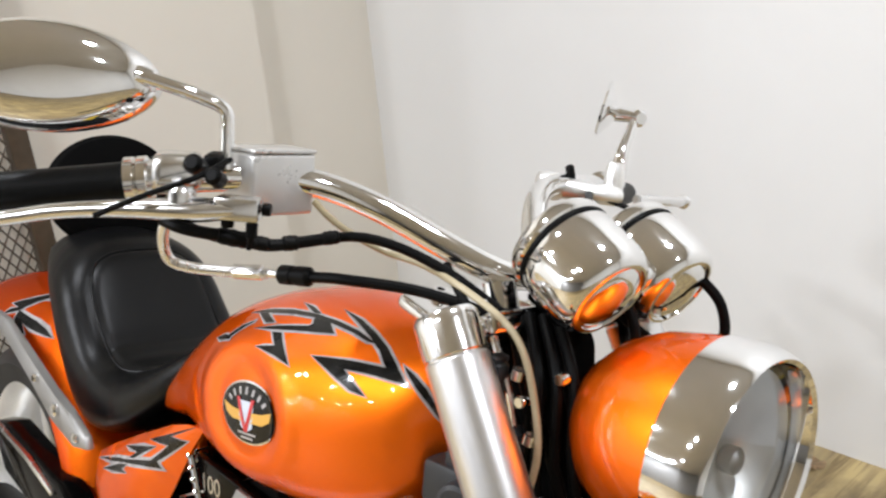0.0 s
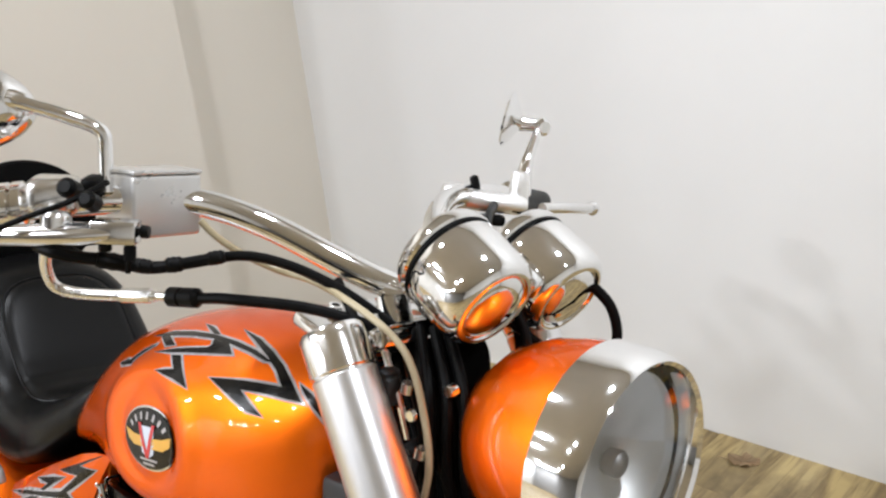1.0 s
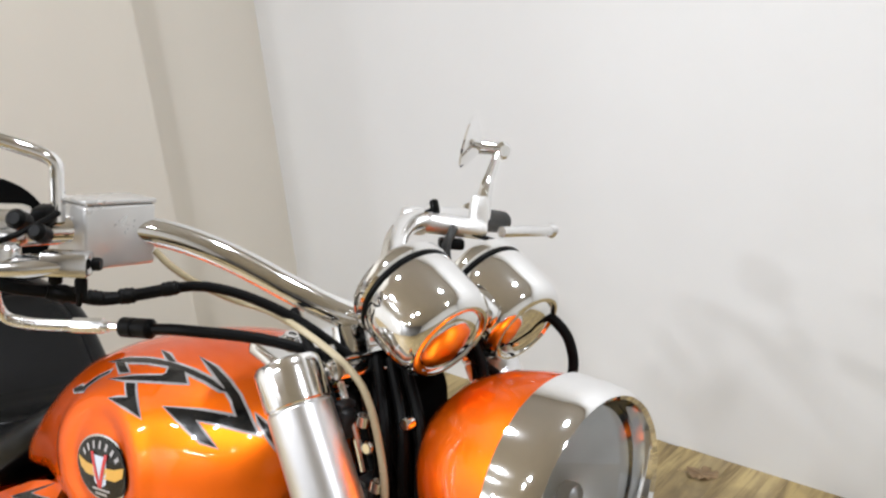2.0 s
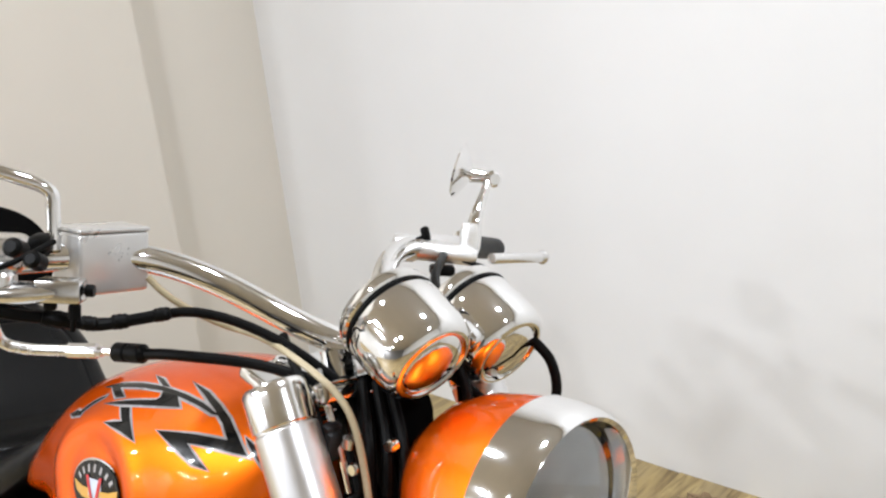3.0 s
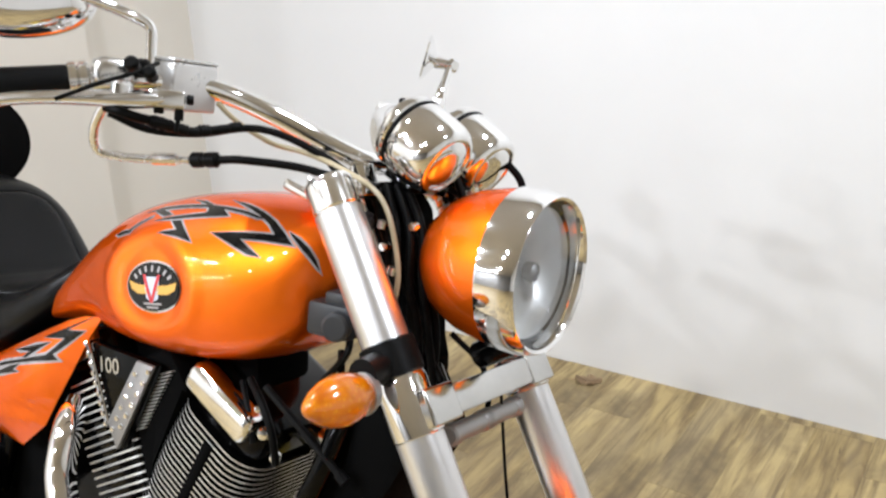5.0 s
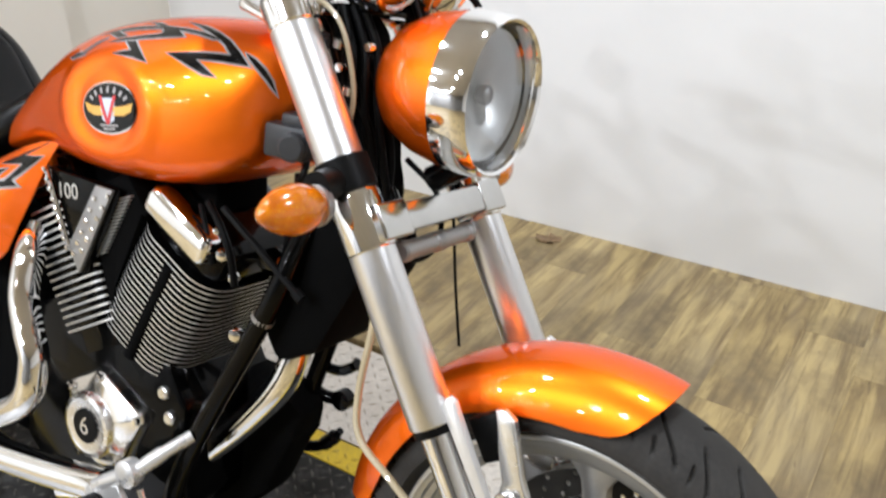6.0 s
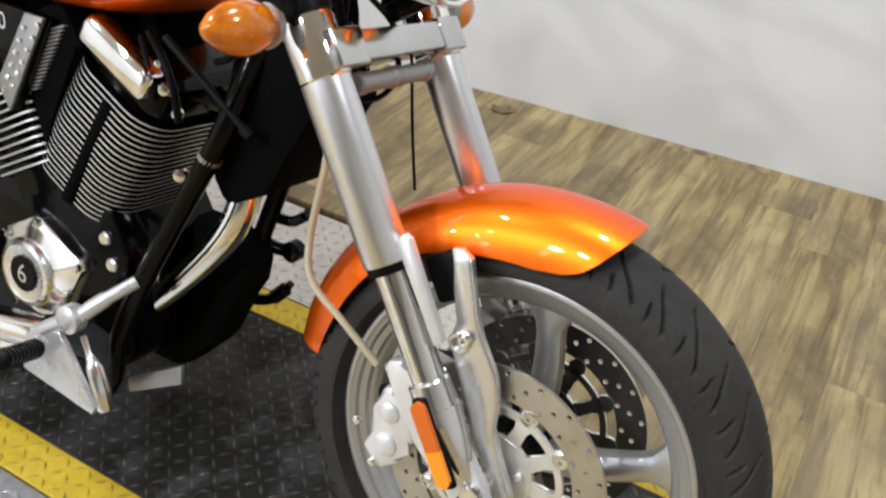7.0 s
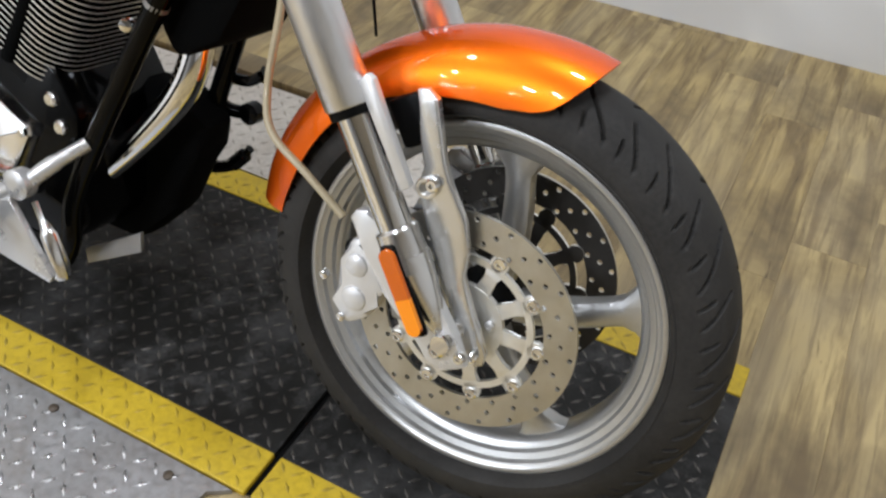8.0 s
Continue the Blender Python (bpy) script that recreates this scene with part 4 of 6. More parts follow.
tube(bm, smooth_line([(-0.592, -0.270, 1.111), (-0.623, -0.304, 1.107), (-0.664, -0.347, 1.103), (-0.701, -0.388, 1.096), (-0.734, -0.425, 1.085), (-0.800, -0.500, 1.066)]), [0.0090, 0.0105, 0.0120, 0.0130, 0.0138, 0.0140, 0.0138, 0.0134, 0.0128, 0.0122, 0.0116, 0.0112] + [0.0108, 0.0104, 0.0100, 0.0098, 0.0096, 0.0095] + [0.0094] * 6 + [0.0092] * 6 + [0.009], 18, flat=0.8)
part("brake_lever", bm, ALLOY, master, "polished brake lever")
bm = bmesh.new()
box(bm, (0.046, 0.052, 0.034), pose(-0.672, -0.288, 1.136, 0, 0, 60), 0.010, 3)
part("switch_housing", bm, ALLOY, bar)
bm = bmesh.new()
box(bm, (0.018, 0.024, 0.018), pose(-0.650, -0.262, 1.146, 10, 0, 40), 0.005)
part("switch", bm, SATIN, bar)

bm = bmesh.new()
box(bm, (0.040, 0.024, 0.021), pose(-0.594, -0.268, 1.112, 0, 0, 47), 0.003, 2)
lathe(bm, [(0.0115, -0.011), (0.013, -0.009), (0.013, 0.012), (0.010, 0.015), (0.004, 0.015)], pose(-0.628, -0.306, 1.112), 20)
part("lever_perch", bm, ALLOY, master, "polished cast lever perch")
for x, y, z, a in ((-0.576, -0.250, 1.113, 90), (-0.600, -0.275, 1.098, 0)):
    bm = bmesh.new()
    lathe(bm, [(0.0052, -0.004), (0.0060, -0.002), (0.0060, 0.003), (0.0040, 0.0045)], pose(x, y, z, a, 0, -43), 12)
    part("bolt", bm, SATIN, master)
bm = bmesh.new()
tube(bm, smooth_line([(-0.650, -0.375, 1.100), (-0.625, -0.338, 1.122), (-0.606, -0.305, 1.138), (-0.622, -0.262, 1.152)]), 0.0027, 10)
part("switch_wire", bm, CABLE, bar)
for x, y, z, r in ((-0.628, -0.293, 1.146, 0.009), (-0.604, -0.286, 1.138, 0.008)):
    bm = bmesh.new()
    lathe(bm, [(r * 0.6, -0.012), (r, -0.008), (r, 0.008), (r * 0.6, 0.012)], pose(x, y, z, 70, 0, 40), 16)
    part("switch_knob", bm, SATIN, bar)
bm = bmesh.new()
tube(bm, [(-0.580, -0.262, 1.092), (-0.584, -0.262, 1.076)], 0.0026, 8)
lathe(bm, [(0.0055, 0), (0.0055, 0.012), (0.003, 0.014)], pose(-0.580, -0.262, 1.088), 10)
part("switch_lead", bm, CABLE, bar)

# mirrors
bm = bmesh.new()
tube(bm, smooth_line([(-0.650, -0.250, 1.140), (-0.651, -0.250, 1.175), (-0.654, -0.253, 1.196), (-0.668, -0.280, 1.208), (-0.685, -0.306, 1.216), (-0.700, -0.325, 1.222)]), 0.0066, 14)
rm = part("mirror", bm, CHROME, bike, "chrome oval mirror on a bent stem")
bm = bmesh.new()
rings = []
c, u = Vector((-0.729, -0.380, 1.213)), Vector((0.386, 0.921, -0.01)).normalized()
v = Vector((-0.06, 0.03, 0.998)).normalized()
nrm = u.cross(v).normalized()
v = nrm.cross(u).normalized()
c, H = c - nrm * 0.012, 0.036


def shell(k, n=44):
    """Rings of a rounded egg-shaped bowl, fuller towards its outer end."""
    b = math.pi / 2 * k / 14
    w = max(0.004, math.cos(b) ** 0.75)
    return [c + (u * (0.093 if math.cos(a) > 0 else 0.098) * math.cos(a) + v * 0.0505 * math.sin(a) * (1 - 0.10 * math.cos(a))) * w + nrm * H * math.sin(b) for a in (2 * math.pi * q / n for q in range(n))]


loft(bm, [[c + (p - c) * 0.96 - nrm * 0.005 for p in shell(0)]] + [shell(k) for k in range(15)])
tube(bm, [(-0.699, -0.318, 1.219), (-0.692, -0.306, 1.217)], [0.012, 0.009], 14)
part("mirror_shell", bm, CHROME, rm)
bm = bmesh.new()
tube(bm, smooth_line([(-0.606, 0.316, 1.120), (-0.611, 0.326, 1.160), (-0.622, 0.360, 1.208)]), [0.0112, 0.0112, 0.011, 0.0108, 0.0105, 0.0102, 0.0095, 0.0085, 0.0075, 0.007, 0.0066, 0.0064, 0.0064], 14)
lm = part("mirror", bm, CHROME, bike, "chrome mirror seen edge-on")
bm = bmesh.new()
lathe(bm, [(0.008, -0.012), (0.0125, -0.006), (0.0125, 0.006), (0.008, 0.012)], pose(-0.622, 0.368, 1.212, 90, 0, 60), 18)
u, v, nrm = Vector((-0.592, 0.806, 0.0)), Vector((0.145, 0.107, 0.98)).normalized(), Vector((0.806, 0.592, 0.0))
c = Vector((-0.662, 0.342, 1.221))
tube(bm, [c + nrm * 0.015 - v * 0.006, c + nrm * 0.052 - v * 0.008], [0.011, 0.008], 14)
rings = [[c - nrm * 0.003 + (u * 0.078 * math.cos(a) + v * 0.038 * math.sin(a)) for a in (2 * math.pi * q / 36 for q in range(36))]]
rings += [[c + nrm * 0.020 * k / 10 - v * 0.006 * (k / 10) + (u * 0.082 * math.cos(a) + v * 0.041 * math.sin(a)) * (1 - 0.80 * (k / 10) ** 1.2) for a in (2 * math.pi * q / 36 for q in range(36))] for k in range(11)]
loft(bm, rings)
part("mirror_shell", bm, CHROME, lm)

# clutch perch and lever, far side
bm = bmesh.new()
CL, CR = Vector((-0.644, 0.226, 1.116)), Vector((-0.582, 0.296, 1.108))
tube(bm, [CL.lerp(CR, q) for q in (0, 0.06, 0.5, 0.94, 1.0)], [0.014, 0.0175, 0.0165, 0.0150, 0.011], 14, flat=0.85)
lathe(bm, [(0.012, -0.018), (0.017, -0.016), (0.0185, -0.010), (0.0185, 0.010), (0.017, 0.016), (0.012, 0.018)], along(CL.lerp(CR, -0.04), CR), 24)
lathe(bm, [(0.0135, -0.006), (0.0135, 0.020), (0.0115, 0.030), (0.0105, 0.034)], pose(-0.600, 0.300, 1.118), 20)
clutch = part("clutch_perch", bm, CAST, bike, "bright cast clutch lever perch")
bm = bmesh.new()
tube(bm, smooth_line([(-0.572, 0.318, 1.106), (-0.570, 0.370, 1.104), (-0.576, 0.420, 1.100), (-0.586, 0.455, 1.097)]), 0.0075, 12)
lathe(bm, [(0.003, -0.010), (0.008, -0.008), (0.011, 0.0), (0.008, 0.008), (0.003, 0.010)], pose(-0.587, 0.458, 1.097, 90), 16)
part("clutch_lever", bm, ALLOY, clutch)
bm = bmesh.new()
box(bm, (0.010, 0.012, 0.020), pose(-0.632, 0.246, 1.136, 12, -10), 0.004)
box(bm, (0.016, 0.018, 0.010), pose(-0.634, 0.244, 1.126, 12), 0.003)
part("switch", bm, SATIN, clutch)
bm = bmesh.new()
tube(bm, [(-0.590, 0.272, 1.104), (-0.572, 0.292, 1.098), (-0.560, 0.312, 1.092)], [0.003, 0.006, 0.003], 10, flat=0.6)
box(bm, (0.034, 0.026, 0.014), pose(-0.612, 0.262, 1.088, 0, 0, 48), 0.004)
part("clutch_switch", bm, SATIN, clutch)

# throttle cable: bent metal end, nut, sheath
bm = bmesh.new()
tube(bm, smooth_line([(-0.680, -0.285, 1.105), (-0.705, -0.285, 1.070), (-0.718, -0.272, 1.040), (-0.700, -0.255, 1.033), (-0.665, -0.225, 1.034), (-0.640, -0.205, 1.036)]), 0.0058, 12)
cab = part("throttle_cable", bm, ALLOY, bike, "bent bright throttle cable end")
bm = bmesh.new()
tube(bm, [(-0.668, -0.226, 1.034), (-0.645, -0.208, 1.036)], 0.0078, 8)
part("cable_nut", bm, ALLOY, cab)
bm = bmesh.new()
A, Bv = Vector((-0.630, -0.198, 1.037)), Vector((-0.590, -0.186, 1.042))
tube(bm, [A.lerp(Bv, q) for q in (0, 0.08, 0.1, 0.42, 0.45, 0.55, 0.58, 0.9, 0.92, 1.0)], [0.006, 0.0085, 0.010, 0.010, 0.0082, 0.0082, 0.010, 0.010, 0.0085, 0.006], 12)
part("boot", bm, SATIN, cab)
bm = bmesh.new()
tube(bm, [(-0.648, -0.210, 1.036), (-0.628, -0.197, 1.037)], 0.0042, 8)
part("ferrule", bm, ALLOY, cab)
bm = bmesh.new()
tube(bm, smooth_line([(-0.590, -0.186, 1.042), (-0.560, -0.170, 1.045), (-0.500, -0.115, 1.040), (-0.450, -0.060, 1.015), (-0.420, -0.030, 0.960), (-0.420, -0.020, 0.880)]), 0.0055, 10)
part("sheath", bm, CABLE, cab)

# loose wiring and hoses at the bars
HOSES = [
    ("wiring_loom", CABLE, 0.0050, [(-0.672, -0.290, 1.088), (-0.650, -0.250, 1.072), (-0.610, -0.205, 1.072), (-0.560, -0.150, 1.085), (-0.510, -0.090, 1.060), (-0.440, -0.040, 1.010)]),
    ("wiring_loom", CABLE, 0.0058, [(-0.640, -0.318, 1.096), (-0.621, -0.310, 1.092), (-0.615, -0.290, 1.087), (-0.609, -0.265, 1.083), (-0.599, -0.235, 1.075), (-0.588, -0.205, 1.078), (-0.566, -0.175, 1.086)]),
    ("brake_hose", CLEAR_HOSE, 0.0036, [(-0.618, -0.170, 1.112), (-0.606, -0.160, 1.098), (-0.592, -0.142, 1.083), (-0.572, -0.112, 1.066), (-0.530, -0.095, 1.059), (-0.470, -0.090, 1.045), (-0.421, -0.088, 1.027), (-0.397, -0.086, 1.003), (-0.379, -0.085, 0.959), (-0.371, -0.085, 0.919), (-0.376, -0.085, 0.880), (-0.390, -0.080, 0.820)]),
    ("clutch_hose", CABLE, 0.006, [(-0.600, 0.250, 1.110), (-0.540, 0.170, 1.090), (-0.430, 0.090, 1.040), (-0.380, 0.050, 0.960), (-0.400, 0.020, 0.860)]),
    ("wiring_loom", CABLE, 0.007, [(-0.450, -0.050, 1.030), (-0.410, -0.060, 0.960), (-0.360, -0.060, 0.880), (-0.350, -0.050, 0.800)]),
    ("wiring_loom", CABLE, 0.006, [(-0.450, -0.010, 1.030), (-0.390, -0.020, 0.950), (-0.345, -0.030, 0.860), (-0.340, -0.030, 0.780)]),
    ("gauge_cable", CABLE, 0.0055, [(-0.350, 0.105, 1.075), (-0.325, 0.120, 1.045), (-0.320, 0.120, 1.000), (-0.340, 0.080, 0.940)]),
    ("gauge_cable", CABLE, 0.0055, [(-0.375, 0.030, 1.050), (-0.360, 0.030, 1.010), (-0.370, 0.020, 0.950)]),
    ("speed_hose", CLEAR_HOSE, 0.0052, [F(-0.050, -0.075, 0.520), F(-0.085, -0.080, 0.440), F(-0.142, -0.095, 0.350), F(-0.152, -0.110, 0.295), F(-0.119, -0.118, 0.236), F(-0.087, -0.120, 0.172)]),
    ("brake_line", CABLE, 0.0022, [F(0.030, 0.030, 0.575), F(0.003, 0.030, 0.505), F(-0.024, 0.030, 0.435), F(-0.050, 0.030, 0.360)]),
]
for nm, mat, r, pts in HOSES:
    bm = bmesh.new()
    tube(bm, smooth_line(pts), r, 10)
    part(nm, bm, mat, bike)

for p, q, r in (((-0.612, -0.278, 1.085), (-0.604, -0.250, 1.079), 0.0082), ((-0.603, -0.246, 1.078), (-0.598, -0.232, 1.0755), 0.0072), ((-0.594, -0.220, 1.0765), (-0.588, -0.206, 1.078), 0.0076), ((-0.575, -0.188, 1.083), (-0.566, -0.176, 1.086), 0.0070)):
    bm = bmesh.new()
    a, b = Vector(p), Vector(q)
    tube(bm, [a.lerp(b, k / 6) for k in range(7)], [r * 0.80, r, r * 0.94, r * 1.04, r * 0.92, r, r * 0.80], 10)
    part("tape_wrap", bm, SATIN, bike)
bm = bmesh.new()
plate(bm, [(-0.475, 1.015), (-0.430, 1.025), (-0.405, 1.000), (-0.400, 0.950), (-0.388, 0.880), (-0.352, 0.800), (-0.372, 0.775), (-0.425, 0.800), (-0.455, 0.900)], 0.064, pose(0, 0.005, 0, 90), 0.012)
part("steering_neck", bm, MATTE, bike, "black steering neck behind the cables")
for k, (dy, x) in enumerate(((-0.060, -0.400), (-0.066, -0.385), (-0.058, -0.370), (-0.050, -0.356))):
    bm = bmesh.new()
    tube(bm, smooth_line([(-0.440 + 0.01 * k, dy + 0.02, 1.030), (x - 0.010, dy, 0.980), (x, dy - 0.004, 0.920), (x + 0.004 * k, dy, 0.860), (x + 0.012 + 0.004 * k, dy + 0.010, 0.790)]), 0.0058, 10)
    part("wiring_loom", bm, CABLE, bike)

# fittings round the steering head: clips, plugs, bolts and bright cable ends
for x, y, z, a in ((-0.500, -0.060, 1.012, 14), (-0.470, -0.095, 1.006, 14), (-0.548, -0.055, 1.018, 14), (-0.500, 0.045, 1.012, 14)):
    bm = bmesh.new()
    lathe(bm, [(0.0095, 0), (0.0095, 0.006), (0.0075, 0.010), (0.0045, 0.010), (0.0042, 0.005)], pose(x, y, z, 0, a), 16)
    part("clamp_bolt", bm, CHROME, bike)
for z, x in ((0.985, -0.405), (0.930, -0.383), (0.868, -0.372)):
    bm = bmesh.new()
    ring_lathe(bm, [(0.0046, -0.005), (0.0066, -0.005), (0.0066, 0.005), (0.0046, 0.005)], pose(x + 0.002, -0.0855, z, 0, 12), 16)
    box(bm, (0.004, 0.016, 0.008), pose(x - 0.002, -0.074, z), 0.001)
    part("hose_clip", bm, ALLOY, bike)
for pts, r, mat in (([(-0.470, -0.070, 1.035), (-0.440, -0.078, 1.000), (-0.420, -0.078, 0.965), (-0.412, -0.072, 0.930)], 0.0042, ALLOY),
                    ([(-0.485, -0.085, 1.030), (-0.462, -0.100, 1.000), (-0.448, -0.098, 0.960), (-0.440, -0.090, 0.900)], 0.0036, SATIN),
                    ([(-0.520, -0.075, 1.060), (-0.478, -0.092, 1.040), (-0.440, -0.094, 1.000), (-0.425, -0.090, 0.955)], 0.0048, CABLE),
                    ([(-0.390, 0.040, 1.030), (-0.350, 0.060, 1.000), (-0.340, 0.050, 0.960), (-0.365, 0.020, 0.930)], 0.0045, CABLE),
                    ([(-0.360, -0.030, 0.830), (-0.318, -0.040, 0.790), (-0.322, -0.020, 0.740), (-0.370, 0.010, 0.700)], 0.0040, CABLE),
                    ([(-0.350, 0.020, 0.840), (-0.300, 0.030, 0.800), (-0.288, 0.030, 0.740), (-0.320, 0.035, 0.700), (-0.380, 0.020, 0.690)], 0.0040, CABLE)):
    bm = bmesh.new()
    tube(bm, smooth_line(pts), r, 10)
    part("cable", bm, mat, bike)
for x, y, z, rx in ((-0.408, -0.070, 0.905, 12), (-0.398, -0.066, 0.850, -8), (-0.430, -0.085, 0.975, 5)):
    bm = bmesh.new()
    box(bm, (0.018, 0.016, 0.030), pose(x, y, z, rx, 8), 0.003)
    box(bm, (0.012, 0.018, 0.006), pose(x, y, z + 0.017, rx, 8), 0.001)
    part("wire_plug", bm, GREY_PLASTIC, bike)
for x, y, z in ((-0.405, -0.058, 0.955), (-0.380, -0.066, 0.830), (-0.372, -0.045, 0.985)):
    bm = bmesh.new()
    lathe(bm, [(0.0070, 0), (0.0070, 0.006), (0.0050, 0.009), (0.0028, 0.009)], pose(x, y - 0.012, z, 90), 12)
    part("bolt", bm, CHROME, bike)

# fuel tank
TX = [-1.150, -1.120, -1.080, -1.020, -0.960, -0.900, -0.840, -0.780, -0.720, -0.660, -0.600, -0.550, -0.515, -0.492, -0.480]
TTOP = [0.716, 0.736, 0.768, 0.828, 0.884, 0.930, 0.955, 0.971, 0.982, 0.989, 0.992, 0.990, 0.984, 0.972, 0.950]
TBOT = [0.702, 0.702, 0.708, 0.722, 0.736, 0.736, 0.733, 0.733, 0.736, 0.743, 0.756, 0.776, 0.808, 0.850, 0.900]
TWID = [0.058, 0.078, 0.096, 0.114, 0.129, 0.145, 0.161, 0.170, 0.171, 0.164, 0.150, 0.132, 0.112, 0.085, 0.045]
EMBLEM = (-0.731, 0.848)


def tank_point(x, phi):
    """A point of the tank's skin: phi runs from the keel (0) over the right side to the top (pi)."""
    top, bot, w = (float(np.interp(x, TX, q)) for q in (TTOP, TBOT, TWID))
    zc, h = bot + (top - bot) * 0.42, None
    c, s = math.cos(phi), math.sin(phi)
    h = (zc - bot) if c > 0 else (top - zc)
    e = 0.62 if c > 0 else 0.86
    y = -w * abs(s) ** (0.55 if c > 0 else 0.82) * (1 if s >= 0 else -1)
    z = zc - math.copysign(abs(c) ** e, c) * h
    if s > 0.2:
        d = math.hypot((x - EMBLEM[0] + 0.012) / 1.15, z - EMBLEM[1])
        y += 0.0065 * max(0.0, min(1.0, (0.072 - d) / 0.020)) ** 2 - 0.0030 * max(0.0, 1 - abs(d - 0.080) / 0.016)
    return Vector((x, y, z))



def smooth_interp():
    """Softens the tank's station tables."""
    global TX, TTOP, TBOT, TWID
    xs = np.linspace(TX[0], TX[-1], 120)
    tabs = []
    for q in (TTOP, TBOT, TWID):
        v = np.interp(xs, TX, q)
        pad = np.concatenate([[v[0]] * 4, v, [v[-1]] * 4])
        tabs.append(np.convolve(pad, np.ones(9) / 9, "valid"))
    TX, (TTOP, TBOT, TWID) = xs, tabs


smooth_interp()
bm = bmesh.new()
loft(bm, [[tank_point(x, 2 * math.pi * k / 120) for k in range(120)] for x in np.linspace(TX[0], TX[-1], 110)])
bmesh.ops.recalc_face_normals(bm, faces=bm.faces)
bm.normal_update()
TANK_TREE = BVHTree.FromBMesh(bm)
tank = part("fuel_tank", bm, PAINT, bike, "orange teardrop fuel tank with black lightning graphics", 60)


SLANT = (Vector((0, -0.8, 0.6)), Vector((0, 0.6, 0.8)))


def decal(name, outline, material, parent, lift, tree, grid=0.006, axes=SLANT):
    """A flat outline laid onto a curved skin from outside: axes are the way out and the outline's second axis."""
    out, second = axes
    bm = bmesh.new()
    flat = [bm.verts.new((x, 0, z)) for x, z in outline]
    for tri in tessellate_polygon([[Vector((x, z, 0)) for x, z in outline]]):
        bm.faces.new([flat[i] for i in tri])
    for _ in range(6):
        longs = [e for e in bm.edges if e.calc_length() > grid]
        if not longs:
            break
        bmesh.ops.subdivide_edges(bm, edges=longs, cuts=1)
        bmesh.ops.triangulate(bm, faces=[f for f in bm.faces if len(f.verts) > 3])
    gone = []
    for v in bm.verts:
        hit, n, _, _ = tree.ray_cast(Vector((v.co.x, 0, 0)) + second * v.co.z + out, -out)
        if hit is None:
            gone.append(v)
        else:
            if n.dot(out) < 0:
                n = -n
            v.co = hit + n * lift
    bmesh.ops.delete(bm, geom=gone, context="VERTS")
    return part(name, bm, material, parent, sharp=80)


def grown(outline, d):
    """An outline grown outwards by d."""
    area = sum(x0 * y1 - x1 * y0 for (x0, y0), (x1, y1) in zip(outline, outline[1:] + outline[:1]))
    sg = 1 if area > 0 else -1
    out, n = [], len(outline)
    for i in range(n):
        p, a, b = Vector(outline[i]), Vector(outline[i - 1]), Vector(outline[(i + 1) % n])
        n0, n1 = (p - a).normalized(), (b - p).normalized()
        n0, n1 = Vector((n0.y, -n0.x)) * sg, Vector((n1.y, -n1.x)) * sg
        m = n0 + n1
        m = m / max(0.35, m.length_squared / 2) * 1.0
        q = p + m * d
        out.append((q.x, q.y))
    return out


GRAPHICS = [
    [(-0.651, 0.667), (-0.6, 0.681), (-0.558, 0.691), (-0.575, 0.703), (-0.599, 0.713), (-0.633, 0.723), (-0.672, 0.732), (-0.631, 0.728), (-0.597, 0.72), (-0.571, 0.711), (-0.549, 0.699), (-0.53, 0.686), (-0.547, 0.682), (-0.573, 0.677), (-0.602, 0.67), (-0.583, 0.662), (-0.565, 0.656), (-0.585, 0.654), (-0.611, 0.659)],
    [(-0.542, 0.702), (-0.526, 0.698), (-0.512, 0.692), (-0.503, 0.684), (-0.498, 0.674), (-0.501, 0.676), (-0.508, 0.681), (-0.521, 0.688), (-0.534, 0.696)],
    [(-0.822, 0.684), (-0.788, 0.697), (-0.744, 0.707), (-0.696, 0.713), (-0.654, 0.715), (-0.619, 0.714), (-0.585, 0.709), (-0.597, 0.707), (-0.624, 0.709), (-0.662, 0.709), (-0.697, 0.707), (-0.731, 0.702), (-0.777, 0.692)],
    [(-0.746, 0.722), (-0.720, 0.721), (-0.690, 0.715), (-0.704, 0.713)],
    [(-0.800, 0.687), (-0.780, 0.691), (-0.748, 0.683), (-0.764, 0.678)],
    [(-0.776, 0.666), (-0.738, 0.68), (-0.689, 0.695), (-0.686, 0.7), (-0.693, 0.707), (-0.663, 0.709), (-0.644, 0.699), (-0.669, 0.692), (-0.703, 0.683), (-0.742, 0.673)],
    [(-0.735, 0.671), (-0.719, 0.675), (-0.698, 0.661), (-0.675, 0.646), (-0.704, 0.648), (-0.746, 0.648), (-0.728, 0.653), (-0.712, 0.658)],
    [(-0.854, 0.638), (-0.835, 0.646), (-0.813, 0.646), (-0.812, 0.642), (-0.842, 0.636)],
    [(-0.824, 0.646), (-0.809, 0.663), (-0.79, 0.676), (-0.789, 0.674), (-0.802, 0.661), (-0.814, 0.646)],
]
for outline in GRAPHICS:
    decal("graphic_edge", grown(outline, 0.0028), DECAL_GREY, tank, 0.0006, TANK_TREE)
    decal("graphic", outline, DECAL_BLACK, tank, 0.0011, TANK_TREE)

